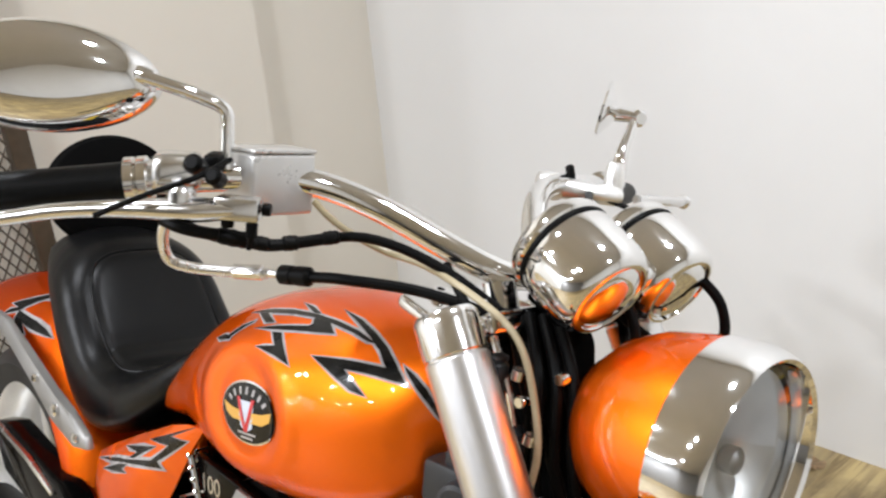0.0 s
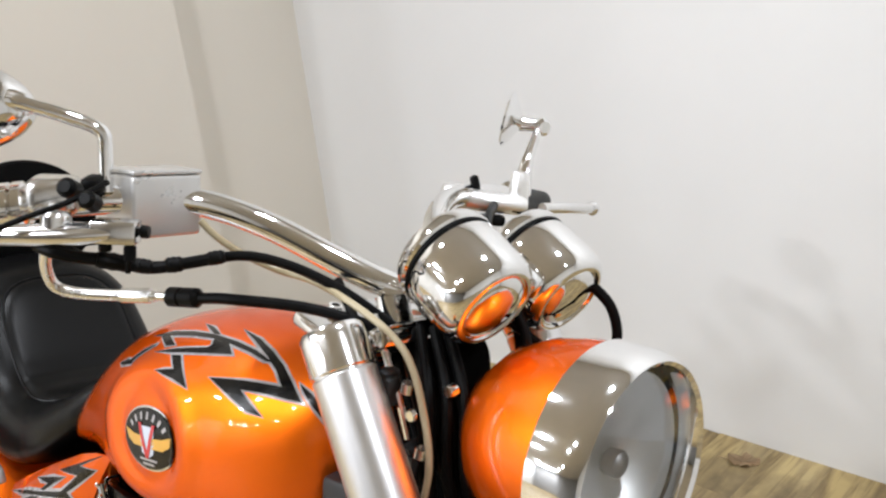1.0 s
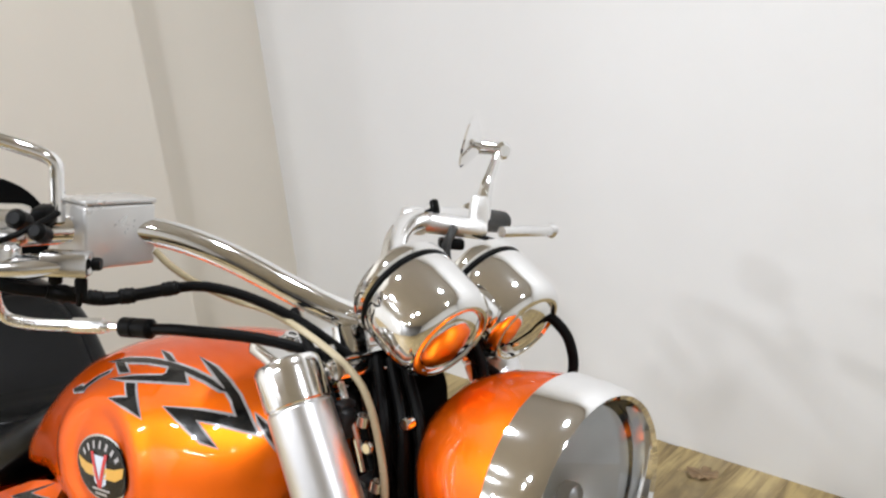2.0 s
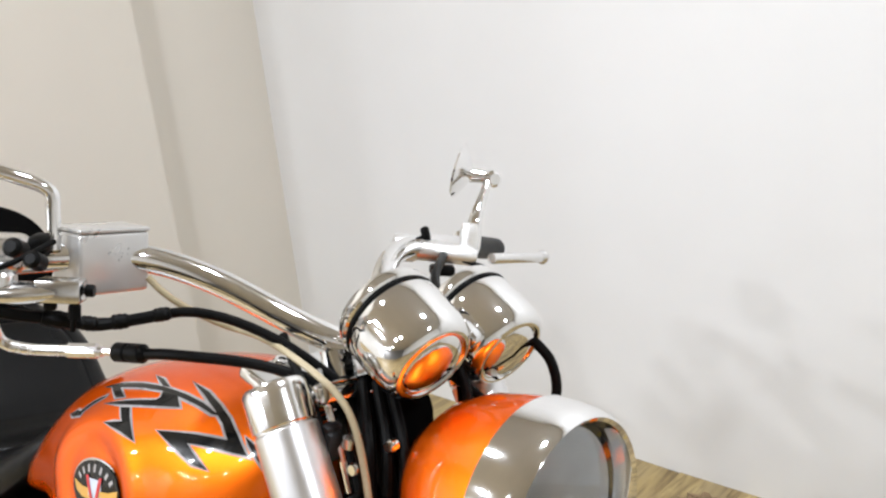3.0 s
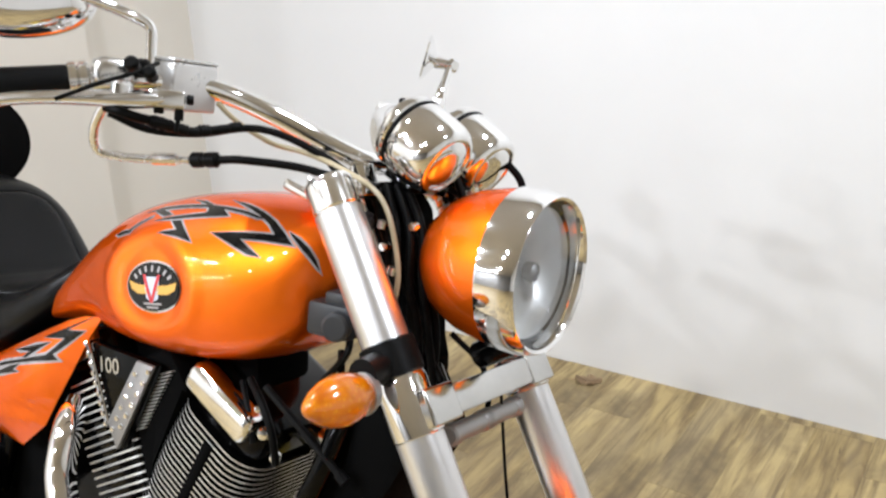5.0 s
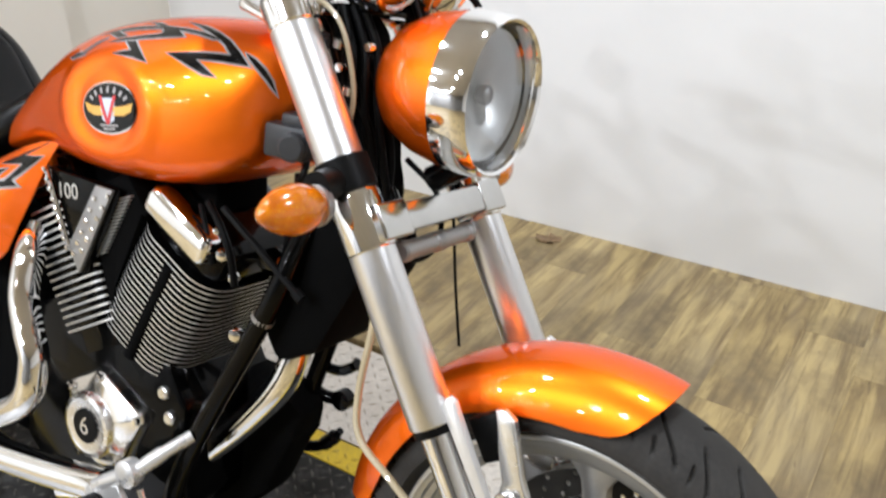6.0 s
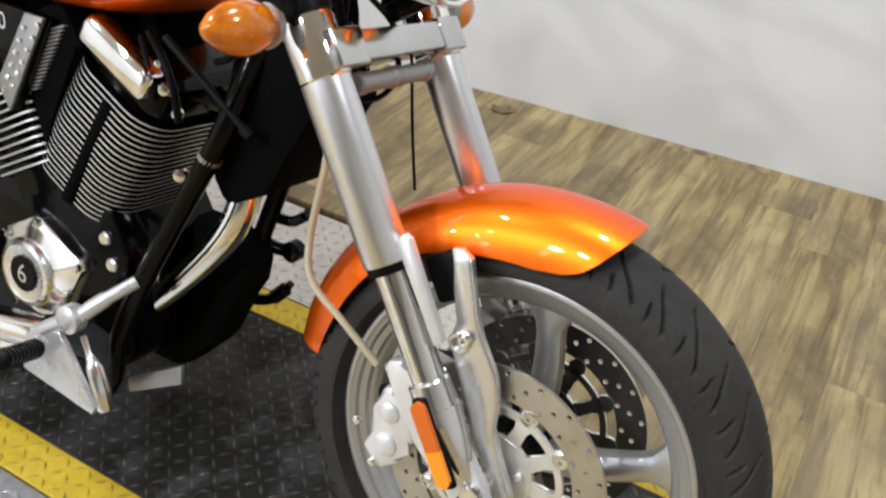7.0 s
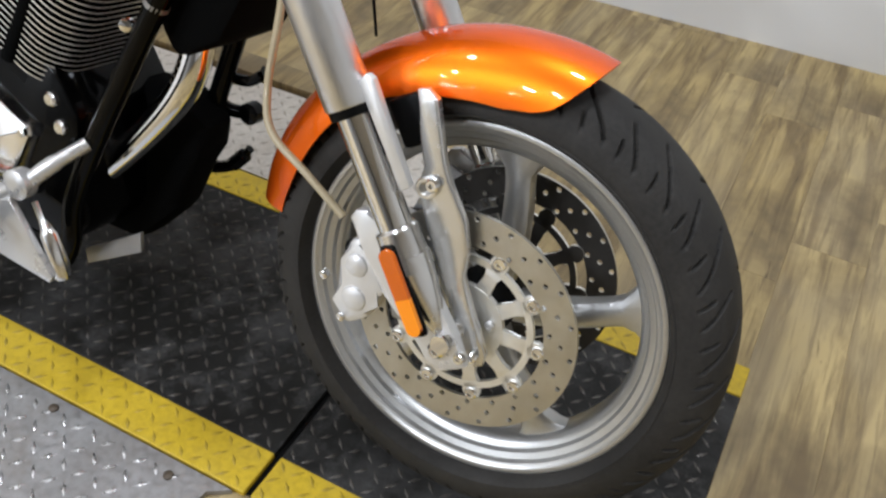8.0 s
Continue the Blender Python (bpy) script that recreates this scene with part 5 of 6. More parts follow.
# enamel badge on the side: dark oval, bright ring, gold wings and a red chevron, bars for its lettering


def oval(cx, cy, a, b, n=40, tilt=9, lo=0, hi=360):
    c, s = math.cos(radians(tilt)), math.sin(radians(tilt))
    return [(cx + a * math.cos(t) * c - b * math.sin(t) * s, cy + a * math.cos(t) * s + b * math.sin(t) * c) for t in (radians(lo + (hi - lo) * k / n) for k in range(n))]


def badge_shape(pts):
    c, s = math.cos(radians(9)), math.sin(radians(9))
    return [(EMBLEM[0] + u * c - v * s, EMBLEM[1] + u * s + v * c) for u, v in pts]


SIDE = (Vector((0, -1, 0)), Vector((0, 0, 1)))
decal("badge_rim", oval(*EMBLEM, 0.0575, 0.0365), CHROME, tank, 0.0014, TANK_TREE, axes=SIDE)
decal("badge", oval(*EMBLEM, 0.0545, 0.0340), DECAL_BLACK, tank, 0.0024, TANK_TREE, axes=SIDE)
BADGE = [
    (GOLD, [(-0.050, 0.008), (-0.030, 0.003), (-0.012, 0.002), (-0.008, -0.010), (-0.030, -0.010), (-0.044, -0.004)]),
    (GOLD, [(0.050, 0.008), (0.030, 0.003), (0.012, 0.002), (0.008, -0.010), (0.030, -0.010), (0.044, -0.004)]),
    (PALE, [(-0.016, 0.014), (0.016, 0.014), (0.012, -0.016), (0.0, -0.022), (-0.012, -0.016)]),
]
for mat, shape in BADGE:
    decal("badge_wing" if mat is GOLD else "badge_field", badge_shape(shape), mat, tank, 0.0030, TANK_TREE, axes=SIDE)
for shape in ([(-0.018, 0.017), (-0.012, 0.017), (0.002, -0.022), (-0.004, -0.022)], [(0.018, 0.017), (0.012, 0.017), (-0.004, -0.022), (0.002, -0.022)]):
    decal("badge_chevron", badge_shape(shape), RED, tank, 0.0036, TANK_TREE, axes=SIDE)
for k in range(7):
    t = radians(147 - 19 * k)
    u, v = 0.041 * math.cos(t), 0.0255 * math.sin(t)
    r = Vector((u, v * 1.6)).normalized()
    w = Vector((-r.y, r.x))
    c = Vector((u, v))
    decal("badge_bar", badge_shape([tuple(c + r * i * 0.0042 + w * j * 0.0022) for i, j in ((-1, -1), (1, -1), (1, 1), (-1, 1))]), DECAL_GREY, tank, 0.0030, TANK_TREE, axes=SIDE)
for v, w in ((-0.0235, 0.018), (-0.0285, 0.012)):
    decal("badge_bar", badge_shape([(-w, v - 0.0014), (w, v - 0.0014), (w, v + 0.0014), (-w, v + 0.0014)]), DECAL_GREY, tank, 0.0030, TANK_TREE, axes=SIDE)

# ---- engine ----
CRANK = Vector((-0.80, 0.0, 0.34))
bm = bmesh.new()
plate(bm, [(-1.02, 0.20), (-0.98, 0.17), (-0.66, 0.17), (-0.62, 0.22), (-0.62, 0.40), (-0.66, 0.46), (-0.74, 0.50), (-0.92, 0.50), (-1.00, 0.46), (-1.03, 0.36)], 0.20, pose(0, 0.0, 0, 90), 0.012)
engine = part("engine", bm, BLACK, bike, "black V-twin engine with bright fin edges")


def cylinder(lean, centre, half, lo, hi, count, y0=0.0, wide=0.115, corner=0.055):
    """A cylinder with separate cooling fins, and its head."""
    ax = Vector((math.sin(radians(lean)), 0, math.cos(radians(lean))))
    px = Vector((math.cos(radians(lean)), 0, -math.sin(radians(lean))))
    py = Vector((0, 1, 0))
    M = Matrix.Translation(CRANK + px * centre + py * y0) @ Matrix((px, py, ax)).transposed().to_4x4()

    def outline(hx, hy, r, n=6):
        pts = []
        for cx, cy, a0 in ((hx - r, hy - r, 0), (-hx + r, hy - r, 90), (-hx + r, -hy + r, 180), (hx - r, -hy + r, 270)):
            pts += [(cx + r * math.cos(radians(a0 + 90 * k / n)), cy + r * math.sin(radians(a0 + 90 * k / n))) for k in range(n + 1)]
        return pts

    bm = bmesh.new()
    loft(bm, [[M @ Vector((x, y, z)) for x, y in outline(half - 0.016, wide - 0.018, corner - 0.005)] for z in (lo - 0.04, hi + 0.02)])
    cyl = part("cylinder", bm, BLACK, engine)
    step = (hi - lo) / count
    me = None
    for k in range(count):
        bm = bmesh.new()
        q = 1 - 0.05 * abs(k - count / 2) / count
        o = outline(half * q, wide * q, corner)
        i = outline(half * q - 0.0015, wide * q - 0.0015, corner - 0.001)
        z = lo + k * step
        loft(bm, [[M @ Vector((x, y, z)) for x, y in i], [M @ Vector((x, y, z + 0.0012)) for x, y in o], [M @ Vector((x, y, z + step * 0.32)) for x, y in o], [M @ Vector((x, y, z + step * 0.32 + 0.0008)) for x, y in i]])
        bm.faces.ensure_lookup_table()
        fin = part("cooling_fin", bm, BLACK, cyl)
        fin.data.materials.append(FIN)
        for f in fin.data.polygons:
            f.material_index = 1 if abs(f.normal.dot(ax)) < 0.45 else 0
    bm = bmesh.new()
    loft(bm, [[M @ Vector((x, y, z)) for x, y in outline(half * f, wide * f, 0.03)] for z, f in ((hi + 0.010, 0.9), (hi + 0.020, 0.92), (hi + 0.060, 0.88), (hi + 0.070, 0.7))])
    part("cylinder_head", bm, BLACK, engine)
    bm = bmesh.new()
    loft(bm, [[M @ Vector((x - 0.010, y - wide * 0.90, z)) for x, y in outline(half * 0.74 * f, 0.018 * f, 0.010)] for z, f in ((hi + 0.030, 0.97), (hi + 0.034, 1.0), (hi + 0.056, 1.0), (hi + 0.066, 0.93), (hi + 0.070, 0.8))])
    part("head_cover", bm, CHROME, engine, "chrome cylinder head cover")
    return M


cylinder(27, -0.008, 0.093, 0.135, 0.340, 21)
cylinder(-29, 0.036, 0.068, 0.130, 0.345, 17, wide=0.120, corner=0.018)
# cam cover: polished five-sided casting with a round cap
bm = bmesh.new()
plate(bm, [(-0.878, 0.366), (-0.800, 0.412), (-0.788, 0.410), (-0.694, 0.364), (-0.692, 0.352), (-0.741, 0.253), (-0.790, 0.233), (-0.845, 0.238), (-0.880, 0.270)], 0.044, pose(0, -0.100, 0, 90), 0.017)
cover = part("cam_cover", bm, POLISHED, engine, "chrome engine cover with a round cap")
CAPM = pose(-0.812, -0.119, 0.308, 90)
bm = bmesh.new()
lathe(bm, [(0.058, 0.0), (0.058, 0.006), (0.055, 0.012), (0.048, 0.014), (0.044, 0.0125), (0.0005, 0.0125)], CAPM, 48, squash=(0.96, 1.0))
part("round_cap", bm, ALLOY, cover)
bm = bmesh.new()
lathe(bm, [(0.030, 0.012), (0.030, 0.0145), (0.0285, 0.0150), (0.0005, 0.0150)], CAPM, 36, squash=(0.96, 1.0))
part("cap_disc", bm, SATIN, cover, "black disc with a bright figure six")


def letters(name, text, size, m, material, parent, depth=0.0008):
    """Raised characters in the built-in font."""
    cu = bpy.data.curves.new(name, "FONT")
    cu.body, cu.size, cu.extrude, cu.align_x, cu.align_y = text, size, depth, "CENTER", "CENTER"
    tmp = new(name, cu)
    me = bpy.data.meshes.new_from_object(tmp.evaluated_get(bpy.context.evaluated_depsgraph_get()))
    bpy.data.objects.remove(tmp)
    me.transform(m)
    me.materials.clear()
    me.materials.append(material)
    ob = new(name, me)
    ob.parent = parent
    return ob


letters("figure", "6", 0.046, CAPM @ pose(0, 0, 0.0155), ALLOY, cover)
for x, z in ((-0.794, 0.398), (-0.704, 0.354), (-0.748, 0.264), (-0.842, 0.248), (-0.866, 0.358)):
    bm = bmesh.new()
    lathe(bm, [(0.007, 0), (0.007, 0.006), (0.005, 0.008)], pose(x, -0.119, z, 90), 10)
    part("bolt", bm, CHROME, cover)
for x, z in ((-0.664, 0.413), (-0.648, 0.375)):
    bm = bmesh.new()
    lathe(bm, [(0.011, 0), (0.011, 0.007), (0.008, 0.010)], pose(x, -0.099, z, 90), 14)
    part("bolt", bm, ALLOY, engine)

# V-shaped cover between the cylinders
bm = bmesh.new()
plate(bm, [(-0.908, 0.722), (-0.754, 0.721), (-0.824, 0.570), (-0.836, 0.570)], 0.016, pose(0, -0.124, 0, 90), 0.003)
vee = part("vee_cover", bm, BLACK, engine, "black V cover with a perforated bright strip")
bm = bmesh.new()
plate(bm, [(-0.793, 0.720), (-0.755, 0.720), (-0.829, 0.570), (-0.854, 0.608)], 0.006, pose(0, -0.134, 0, 90), 0.001)
part("bright_strip", bm, DULL, vee)
for k in range(12):
    q, w = k / 12, (-0.62 if k % 2 else 0.62)
    bm = bmesh.new()
    lathe(bm, [(0.0046, 0), (0.0046, 0.002), (0.003, 0.0035)], pose(-0.776 - 0.062 * q + w * 0.020 * (1 - 0.5 * q), -0.137, 0.710 - 0.120 * q, 90), 10)
    part("stud", bm, CHROME, vee)
bm = bmesh.new()
tube(bm, [(-0.910, -0.137, 0.720), (-0.853, -0.137, 0.606)], 0.0042, 8)
part("bright_edge", bm, CHROME, vee)
for k in range(9):
    bm = bmesh.new()
    lathe(bm, [(0.0042, 0), (0.0042, 0.003), (0.002, 0.0045)], pose(-0.910 + 0.057 * k / 8, -0.139, 0.720 - 0.114 * k / 8, 90), 10)
    part("stud", bm, CHROME, vee)
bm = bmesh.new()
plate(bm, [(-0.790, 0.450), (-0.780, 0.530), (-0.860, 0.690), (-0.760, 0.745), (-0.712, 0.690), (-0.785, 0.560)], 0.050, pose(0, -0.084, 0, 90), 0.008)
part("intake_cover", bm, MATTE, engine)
for k in range(16):
    bm = bmesh.new()
    box(bm, (0.034 - 0.0009 * k, 0.008, 0.0020), pose(-0.756 - 0.048 * k / 15, -0.112, 0.706 - 0.100 * k / 15, 0, -22), 0.0006, 1)
    part("cooling_fin", bm, FIN, engine)
bm = bmesh.new()
plate(bm, [(-1.000, 0.668), (-0.965, 0.700), (-0.921, 0.722), (-0.925, 0.690), (-0.996, 0.648)], 0.030, pose(0, -0.112, 0, 90), 0.004)
part("head_cover", bm, ALLOY, engine, "polished rear cylinder head cover")
letters("figures", "100", 0.034, pose(-0.862, -0.1328, 0.694) @ pose(0, 0, 0, 90) @ pose(0, 0, 0, 0, 0, 8), ALLOY, vee)

# black tube added for the dark recess up the front cylinder, and the ignition side block
bm = bmesh.new()
tube(bm, [(-0.735, -0.108, 0.455), (-0.655, -0.108, 0.625)], [0.013, 0.011], 12)
part("channel_shade", bm, MATTE, engine)
bm = bmesh.new()
box(bm, (0.08, 0.16, 0.06), pose(-0.735, -0.02, 0.45, 0, 30), 0.01)
part("tappet_block", bm, SATIN, engine)

# exhaust
PIPES = [
    ("exhaust_pipe", 0.024, [(-0.600, 0.020, 0.640), (-0.535, 0.020, 0.610), (-0.500, 0.010, 0.540), (-0.510, 0.000, 0.460), (-0.570, -0.010, 0.370), (-0.660, -0.030, 0.270), (-0.760, -0.060, 0.180), (-0.900, -0.110, 0.150)]),
    ("exhaust_pipe", 0.024, [(-0.965, -0.110, 0.600), (-0.940, -0.145, 0.572), (-0.926, -0.165, 0.513), (-0.897, -0.175, 0.457), (-0.878, -0.18, 0.411), (-0.903, -0.188, 0.333), (-1.08, -0.19, 0.235), (-1.2, -0.195, 0.225)]),
    ("exhaust_pipe", 0.027, [(-1.300, -0.190, 0.170), (-1.100, -0.180, 0.190), (-0.900, -0.165, 0.212), (-0.760, -0.155, 0.235), (-0.735, -0.150, 0.240)]),
]
for nm, r, pts in PIPES:
    bm = bmesh.new()
    tube(bm, smooth_line(pts, 8), r, 24)
    part(nm, bm, CHROME, bike, "polished chrome exhaust pipe")
bm = bmesh.new()
tube(bm, [(-2.05, -0.20, 0.22), (-2.0, -0.20, 0.22), (-1.25, -0.192, 0.20), (-1.20, -0.190, 0.20)], [0.050, 0.055, 0.052, 0.034], 28)
part("muffler", bm, CHROME, bike, "long chrome muffler")

# frame
TUBES = [
    (0.0155, [(-0.420, -0.045, 0.800), (-0.440, -0.080, 0.715), (-0.464, -0.098, 0.625), (-0.526, -0.100, 0.497), (-0.584, -0.100, 0.378), (-0.632, -0.100, 0.261), (-0.645, -0.100, 0.175), (-0.700, -0.100, 0.130), (-0.900, -0.100, 0.140), (-1.250, -0.100, 0.160)]),
    (0.0155, [(-0.420, 0.045, 0.800), (-0.440, 0.080, 0.715), (-0.464, 0.095, 0.645), (-0.522, 0.100, 0.449), (-0.566, 0.100, 0.300), (-0.610, 0.100, 0.190), (-0.700, 0.100, 0.145), (-0.900, 0.100, 0.140), (-1.250, 0.100, 0.160)]),
    (0.022, [(-0.470, 0.0, 0.880), (-0.600, 0.0, 0.800), (-0.800, 0.0, 0.740), (-1.100, 0.0, 0.690), (-1.350, 0.0, 0.560)]),
    (0.016, [(-1.050, -0.11, 0.690), (-1.130, -0.12, 0.520), (-1.180, -0.12, 0.330), (-1.220, -0.11, 0.170)]),
]
for r, pts in TUBES:
    bm = bmesh.new()
    tube(bm, smooth_line(pts, 6), r, 16)
    part("frame_tube", bm, BLACK, bike)
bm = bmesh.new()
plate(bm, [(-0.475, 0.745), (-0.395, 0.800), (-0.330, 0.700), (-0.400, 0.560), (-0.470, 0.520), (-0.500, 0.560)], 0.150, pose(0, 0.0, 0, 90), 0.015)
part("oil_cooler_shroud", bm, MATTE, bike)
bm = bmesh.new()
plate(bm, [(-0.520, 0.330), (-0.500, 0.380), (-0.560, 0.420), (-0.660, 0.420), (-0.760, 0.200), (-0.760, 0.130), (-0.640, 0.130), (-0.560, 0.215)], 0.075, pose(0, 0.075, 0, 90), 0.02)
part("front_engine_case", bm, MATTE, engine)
bm = bmesh.new()
tube(bm, [(-0.548, -0.118, 0.742), (-0.418, -0.098, 0.646)], 0.0055, 10)
tube(bm, [(-0.426, -0.099, 0.652), (-0.414, -0.097, 0.643)], 0.0085, 10)
part("stay_rod", bm, SATIN, bike)
bm = bmesh.new()
box(bm, (0.36, 0.12, 0.10), pose(-0.800, 0.0, 0.722, 0, -4), 0.02)
part("frame_backbone", bm, MATTE, bike)
bm = bmesh.new()
box(bm, (0.066, 0.060, 0.046), pose(-0.470, -0.070, 0.848, 0, 0, 8), 0.006)
box(bm, (0.040, 0.050, 0.020), pose(-0.462, -0.068, 0.876, 0, 0, 8), 0.005)
lathe(bm, [(0.019, 0), (0.019, 0.014), (0.015, 0.017)], pose(-0.448, -0.098, 0.846, 90, 0, 20), 24)
part("ignition_switch", bm, GREY_PLASTIC, bike, "dark grey plastic ignition switch")
for pts, r in (([(-0.430, -0.060, 0.850), (-0.410, -0.070, 0.790), (-0.440, -0.070, 0.720)], 0.006), ([(-0.400, 0.040, 0.850), (-0.380, 0.060, 0.780), (-0.410, 0.060, 0.700)], 0.006), ([(-0.460, -0.060, 0.850), (-0.440, -0.085, 0.810), (-0.480, -0.080, 0.760)], 0.005)):
    bm = bmesh.new()
    tube(bm, smooth_line(pts), r, 8)
    part("wire", bm, CABLE, bike)

for x, y, z, r in ((-0.560, -0.100, 0.668, 0.010), (-0.538, -0.098, 0.640, 0.008), (-0.520, -0.105, 0.560, 0.011), (-0.575, -0.098, 0.700, 0.006)):
    bm = bmesh.new()
    lathe(bm, [(r, 0.0), (r, 0.006), (r * 0.75, 0.010), (r * 0.35, 0.011)], pose(x, y, z, 90, 0, 25), 14)
    part("bolt", bm, CHROME, engine)
for pts, r in (([(-0.600, -0.095, 0.735), (-0.565, -0.105, 0.710), (-0.540, -0.108, 0.675), (-0.530, -0.105, 0.630)], 0.0055), ([(-0.620, -0.090, 0.725), (-0.590, -0.104, 0.690), (-0.575, -0.106, 0.650)], 0.0045),
               ([(-0.470, -0.060, 0.800), (-0.452, -0.080, 0.770), (-0.462, -0.088, 0.735), (-0.490, -0.085, 0.720)], 0.0050)):
    bm = bmesh.new()
    tube(bm, smooth_line(pts), r, 10)
    part("wire", bm, CABLE, bike)
for q in (0.12,):
    bm = bmesh.new()
    a, b = Vector((-0.464, -0.098, 0.625)), Vector((-0.584, -0.100, 0.378))
    ring_lathe(bm, [(0.0158, -0.004), (0.0172, -0.0035), (0.0172, 0.0035), (0.0158, 0.004)], along(a.lerp(b, q), b + (b - a)), 18)
    part("cable_tie", bm, DULL, bike)

# front of the engine: footrest bracket, pedal, peg
bm = bmesh.new()
plate(bm, [(-0.735, 0.255), (-0.700, 0.272), (-0.660, 0.288), (-0.648, 0.270), (-0.584, 0.188), (-0.590, 0.176), (-0.740, 0.192)], 0.010, pose(0, -0.185, 0, 90), 0.002)
rest = part("footrest_bracket", bm, SILVER, bike, "silver footrest bracket")
bm = bmesh.new()
tube(bm, smooth_line([(-0.715, -0.182, 0.262), (-0.680, -0.180, 0.288), (-0.638, -0.172, 0.317), (-0.612, -0.150, 0.346), (-0.588, -0.112, 0.372)]), [0.013] * 12 + [0.012] * 7 + [0.010] * 6, 14)
lathe(bm, [(0.020, -0.012), (0.022, -0.008), (0.022, 0.010), (0.016, 0.014), (0.006, 0.014)], pose(-0.647, -0.178, 0.312, 90), 24)
part("bracket_arm", bm, SILVER, rest)
bm = bmesh.new()
tube(bm, [(-0.632, -0.170, 0.286), (-0.620, -0.170, 0.262), (-0.612, -0.170, 0.252), (-0.607, -0.170, 0.243), (-0.584, -0.170, 0.184), (-0.581, -0.170, 0.178)], [0.005, 0.005, 0.009, 0.013, 0.014, 0.010], 14)
part("pedal_link", bm, ALLOY, rest)
bm = bmesh.new()
plate(bm, [(-0.652, 0.155), (-0.538, 0.228), (-0.536, 0.194), (-0.647, 0.129)], 0.008, pose(0, -0.060, 0, 90), 0.002)
part("brake_pedal_plate", bm, DULL, rest)
bm = bmesh.new()
p, e = Vector((-0.698, -0.2, 0.248)), Vector((-0.653, -0.29, 0.287))
step = (e - p).length / 9
lathe(bm, [(r, (k + f) * step) for k in range(9) for f, r in ((0.05, 0.0125), (0.20, 0.0155), (0.75, 0.0155), (0.90, 0.0125))], along(p, e), 16)
part("footpeg", bm, SATIN, rest, "black rubber footpeg")

# side stand and left-hand controls, seen under the frame
bm = bmesh.new()
tube(bm, smooth_line([(-0.800, 0.120, 0.170), (-0.780, 0.190, 0.060), (-0.760, 0.225, -0.045)]), 0.012, 12)
part("side_stand", bm, BLACK, bike)
bm = bmesh.new()
tube(bm, smooth_line([(-0.545, 0.110, 0.395), (-0.520, 0.118, 0.385), (-0.490, 0.122, 0.388)]), [0.011] * 12 + [0.014], 12)
lathe(bm, [(0.014, -0.012), (0.018, -0.010), (0.018, 0.010), (0.014, 0.012)], pose(-0.484, 0.122, 0.390, 90), 16)
tube(bm, smooth_line([(-0.520, 0.112, 0.440), (-0.490, 0.118, 0.442), (-0.462, 0.122, 0.462)]), [0.009] * 12 + [0.012], 10)
tube(bm, smooth_line([(-0.585, 0.125, 0.262), (-0.540, 0.140, 0.272), (-0.510, 0.142, 0.300), (-0.497, 0.142, 0.318)]), [0.010] * 8 + [0.013] * 6 + [0.007] * 5, 10)
tube(bm, smooth_line([(-0.560, 0.112, 0.390), (-0.548, 0.125, 0.345), (-0.560, 0.118, 0.300)]), 0.006, 8)
part("shift_lever", bm, BLACK, bike)

# ---- seat and tail ----
SX = [-1.000, -1.060, -1.120, -1.180, -1.240, -1.290, -1.335, -1.380, -1.425, -1.490, -1.580, -1.670]
SW = [0.078, 0.112, 0.134, 0.146, 0.152, 0.154, 0.155, 0.154, 0.150, 0.138, 0.108, 0.070]
ST = [0.858, 0.818, 0.774, 0.742, 0.728, 0.740, 0.786, 0.846, 0.896, 0.912, 0.902, 0.870]
SB = [0.775, 0.722, 0.675, 0.640, 0.612, 0.600, 0.610, 0.640, 0.680, 0.730, 0.790, 0.830]


SEAT_Y = 0.018
SEAT_XS = np.linspace(SX[-1], SX[0], 150)


def softened(table, width=15):
    """A station table laid on an even grid and rounded off."""
    v = np.interp(SEAT_XS, SX[::-1], table[::-1])
    pad = np.concatenate([np.linspace(v[0] - (v[width // 2] - v[0]), v[0], width // 2, endpoint=False), v, np.linspace(v[-1], v[-1] + (v[-1] - v[-width // 2]), width // 2 + 1)[1:]])
    return np.convolve(pad, np.ones(width) / width, "valid")


SEAT_W, SEAT_T, SEAT_B = softened(SW), softened(ST), softened(SB)


def pad_edge(x, y):
    """How far a place lies inside the oval pad of the bucket, from about -1 to 1."""
    return 1 - (((x + 1.312) / 0.112) ** 4 + (y / 0.108) ** 4) ** 0.25


def seat_ring(i, n=120):
    x, w, t, b = float(SEAT_XS[i]), float(SEAT_W[i]), float(SEAT_T[i]), float(SEAT_B[i])
    h, ring = (t - b) / 2, []
    for k in range(n):
        a = 2 * math.pi * k / n
        c, s = math.cos(a), math.sin(a)
        e = float(np.interp(x, [-1.50, -1.30], [0.74, 0.60]))
        y, z = w * math.copysign(abs(c) ** e, c), h * math.copysign(abs(s) ** (e - 0.06), s)
        dip = 0.0
        if s > 0:
            q = (abs(y) / w) ** 2
            bowl = max(0.0, 1 - abs(x + 1.27) / 0.20)
            dip = (0.026 * bowl - 0.016) * q
            e = pad_edge(x, y)
            dip -= 0.0045 * math.exp(-(e / 0.035) ** 2) - 0.003 * max(0.0, min(1.0, e / 0.12))
            dip -= 0.003 * math.exp(-((x + 1.292 + 0.25 * y * y) / 0.006) ** 2) * (1 if e > 0 else 0)
        ring.append(Vector((x, y + SEAT_Y * max(0.0, min(1.0, (-1.06 - x) / 0.14)), b + h + z + dip)))
    return ring


bm = bmesh.new()
loft(bm, [seat_ring(i) for i in range(len(SEAT_XS))])
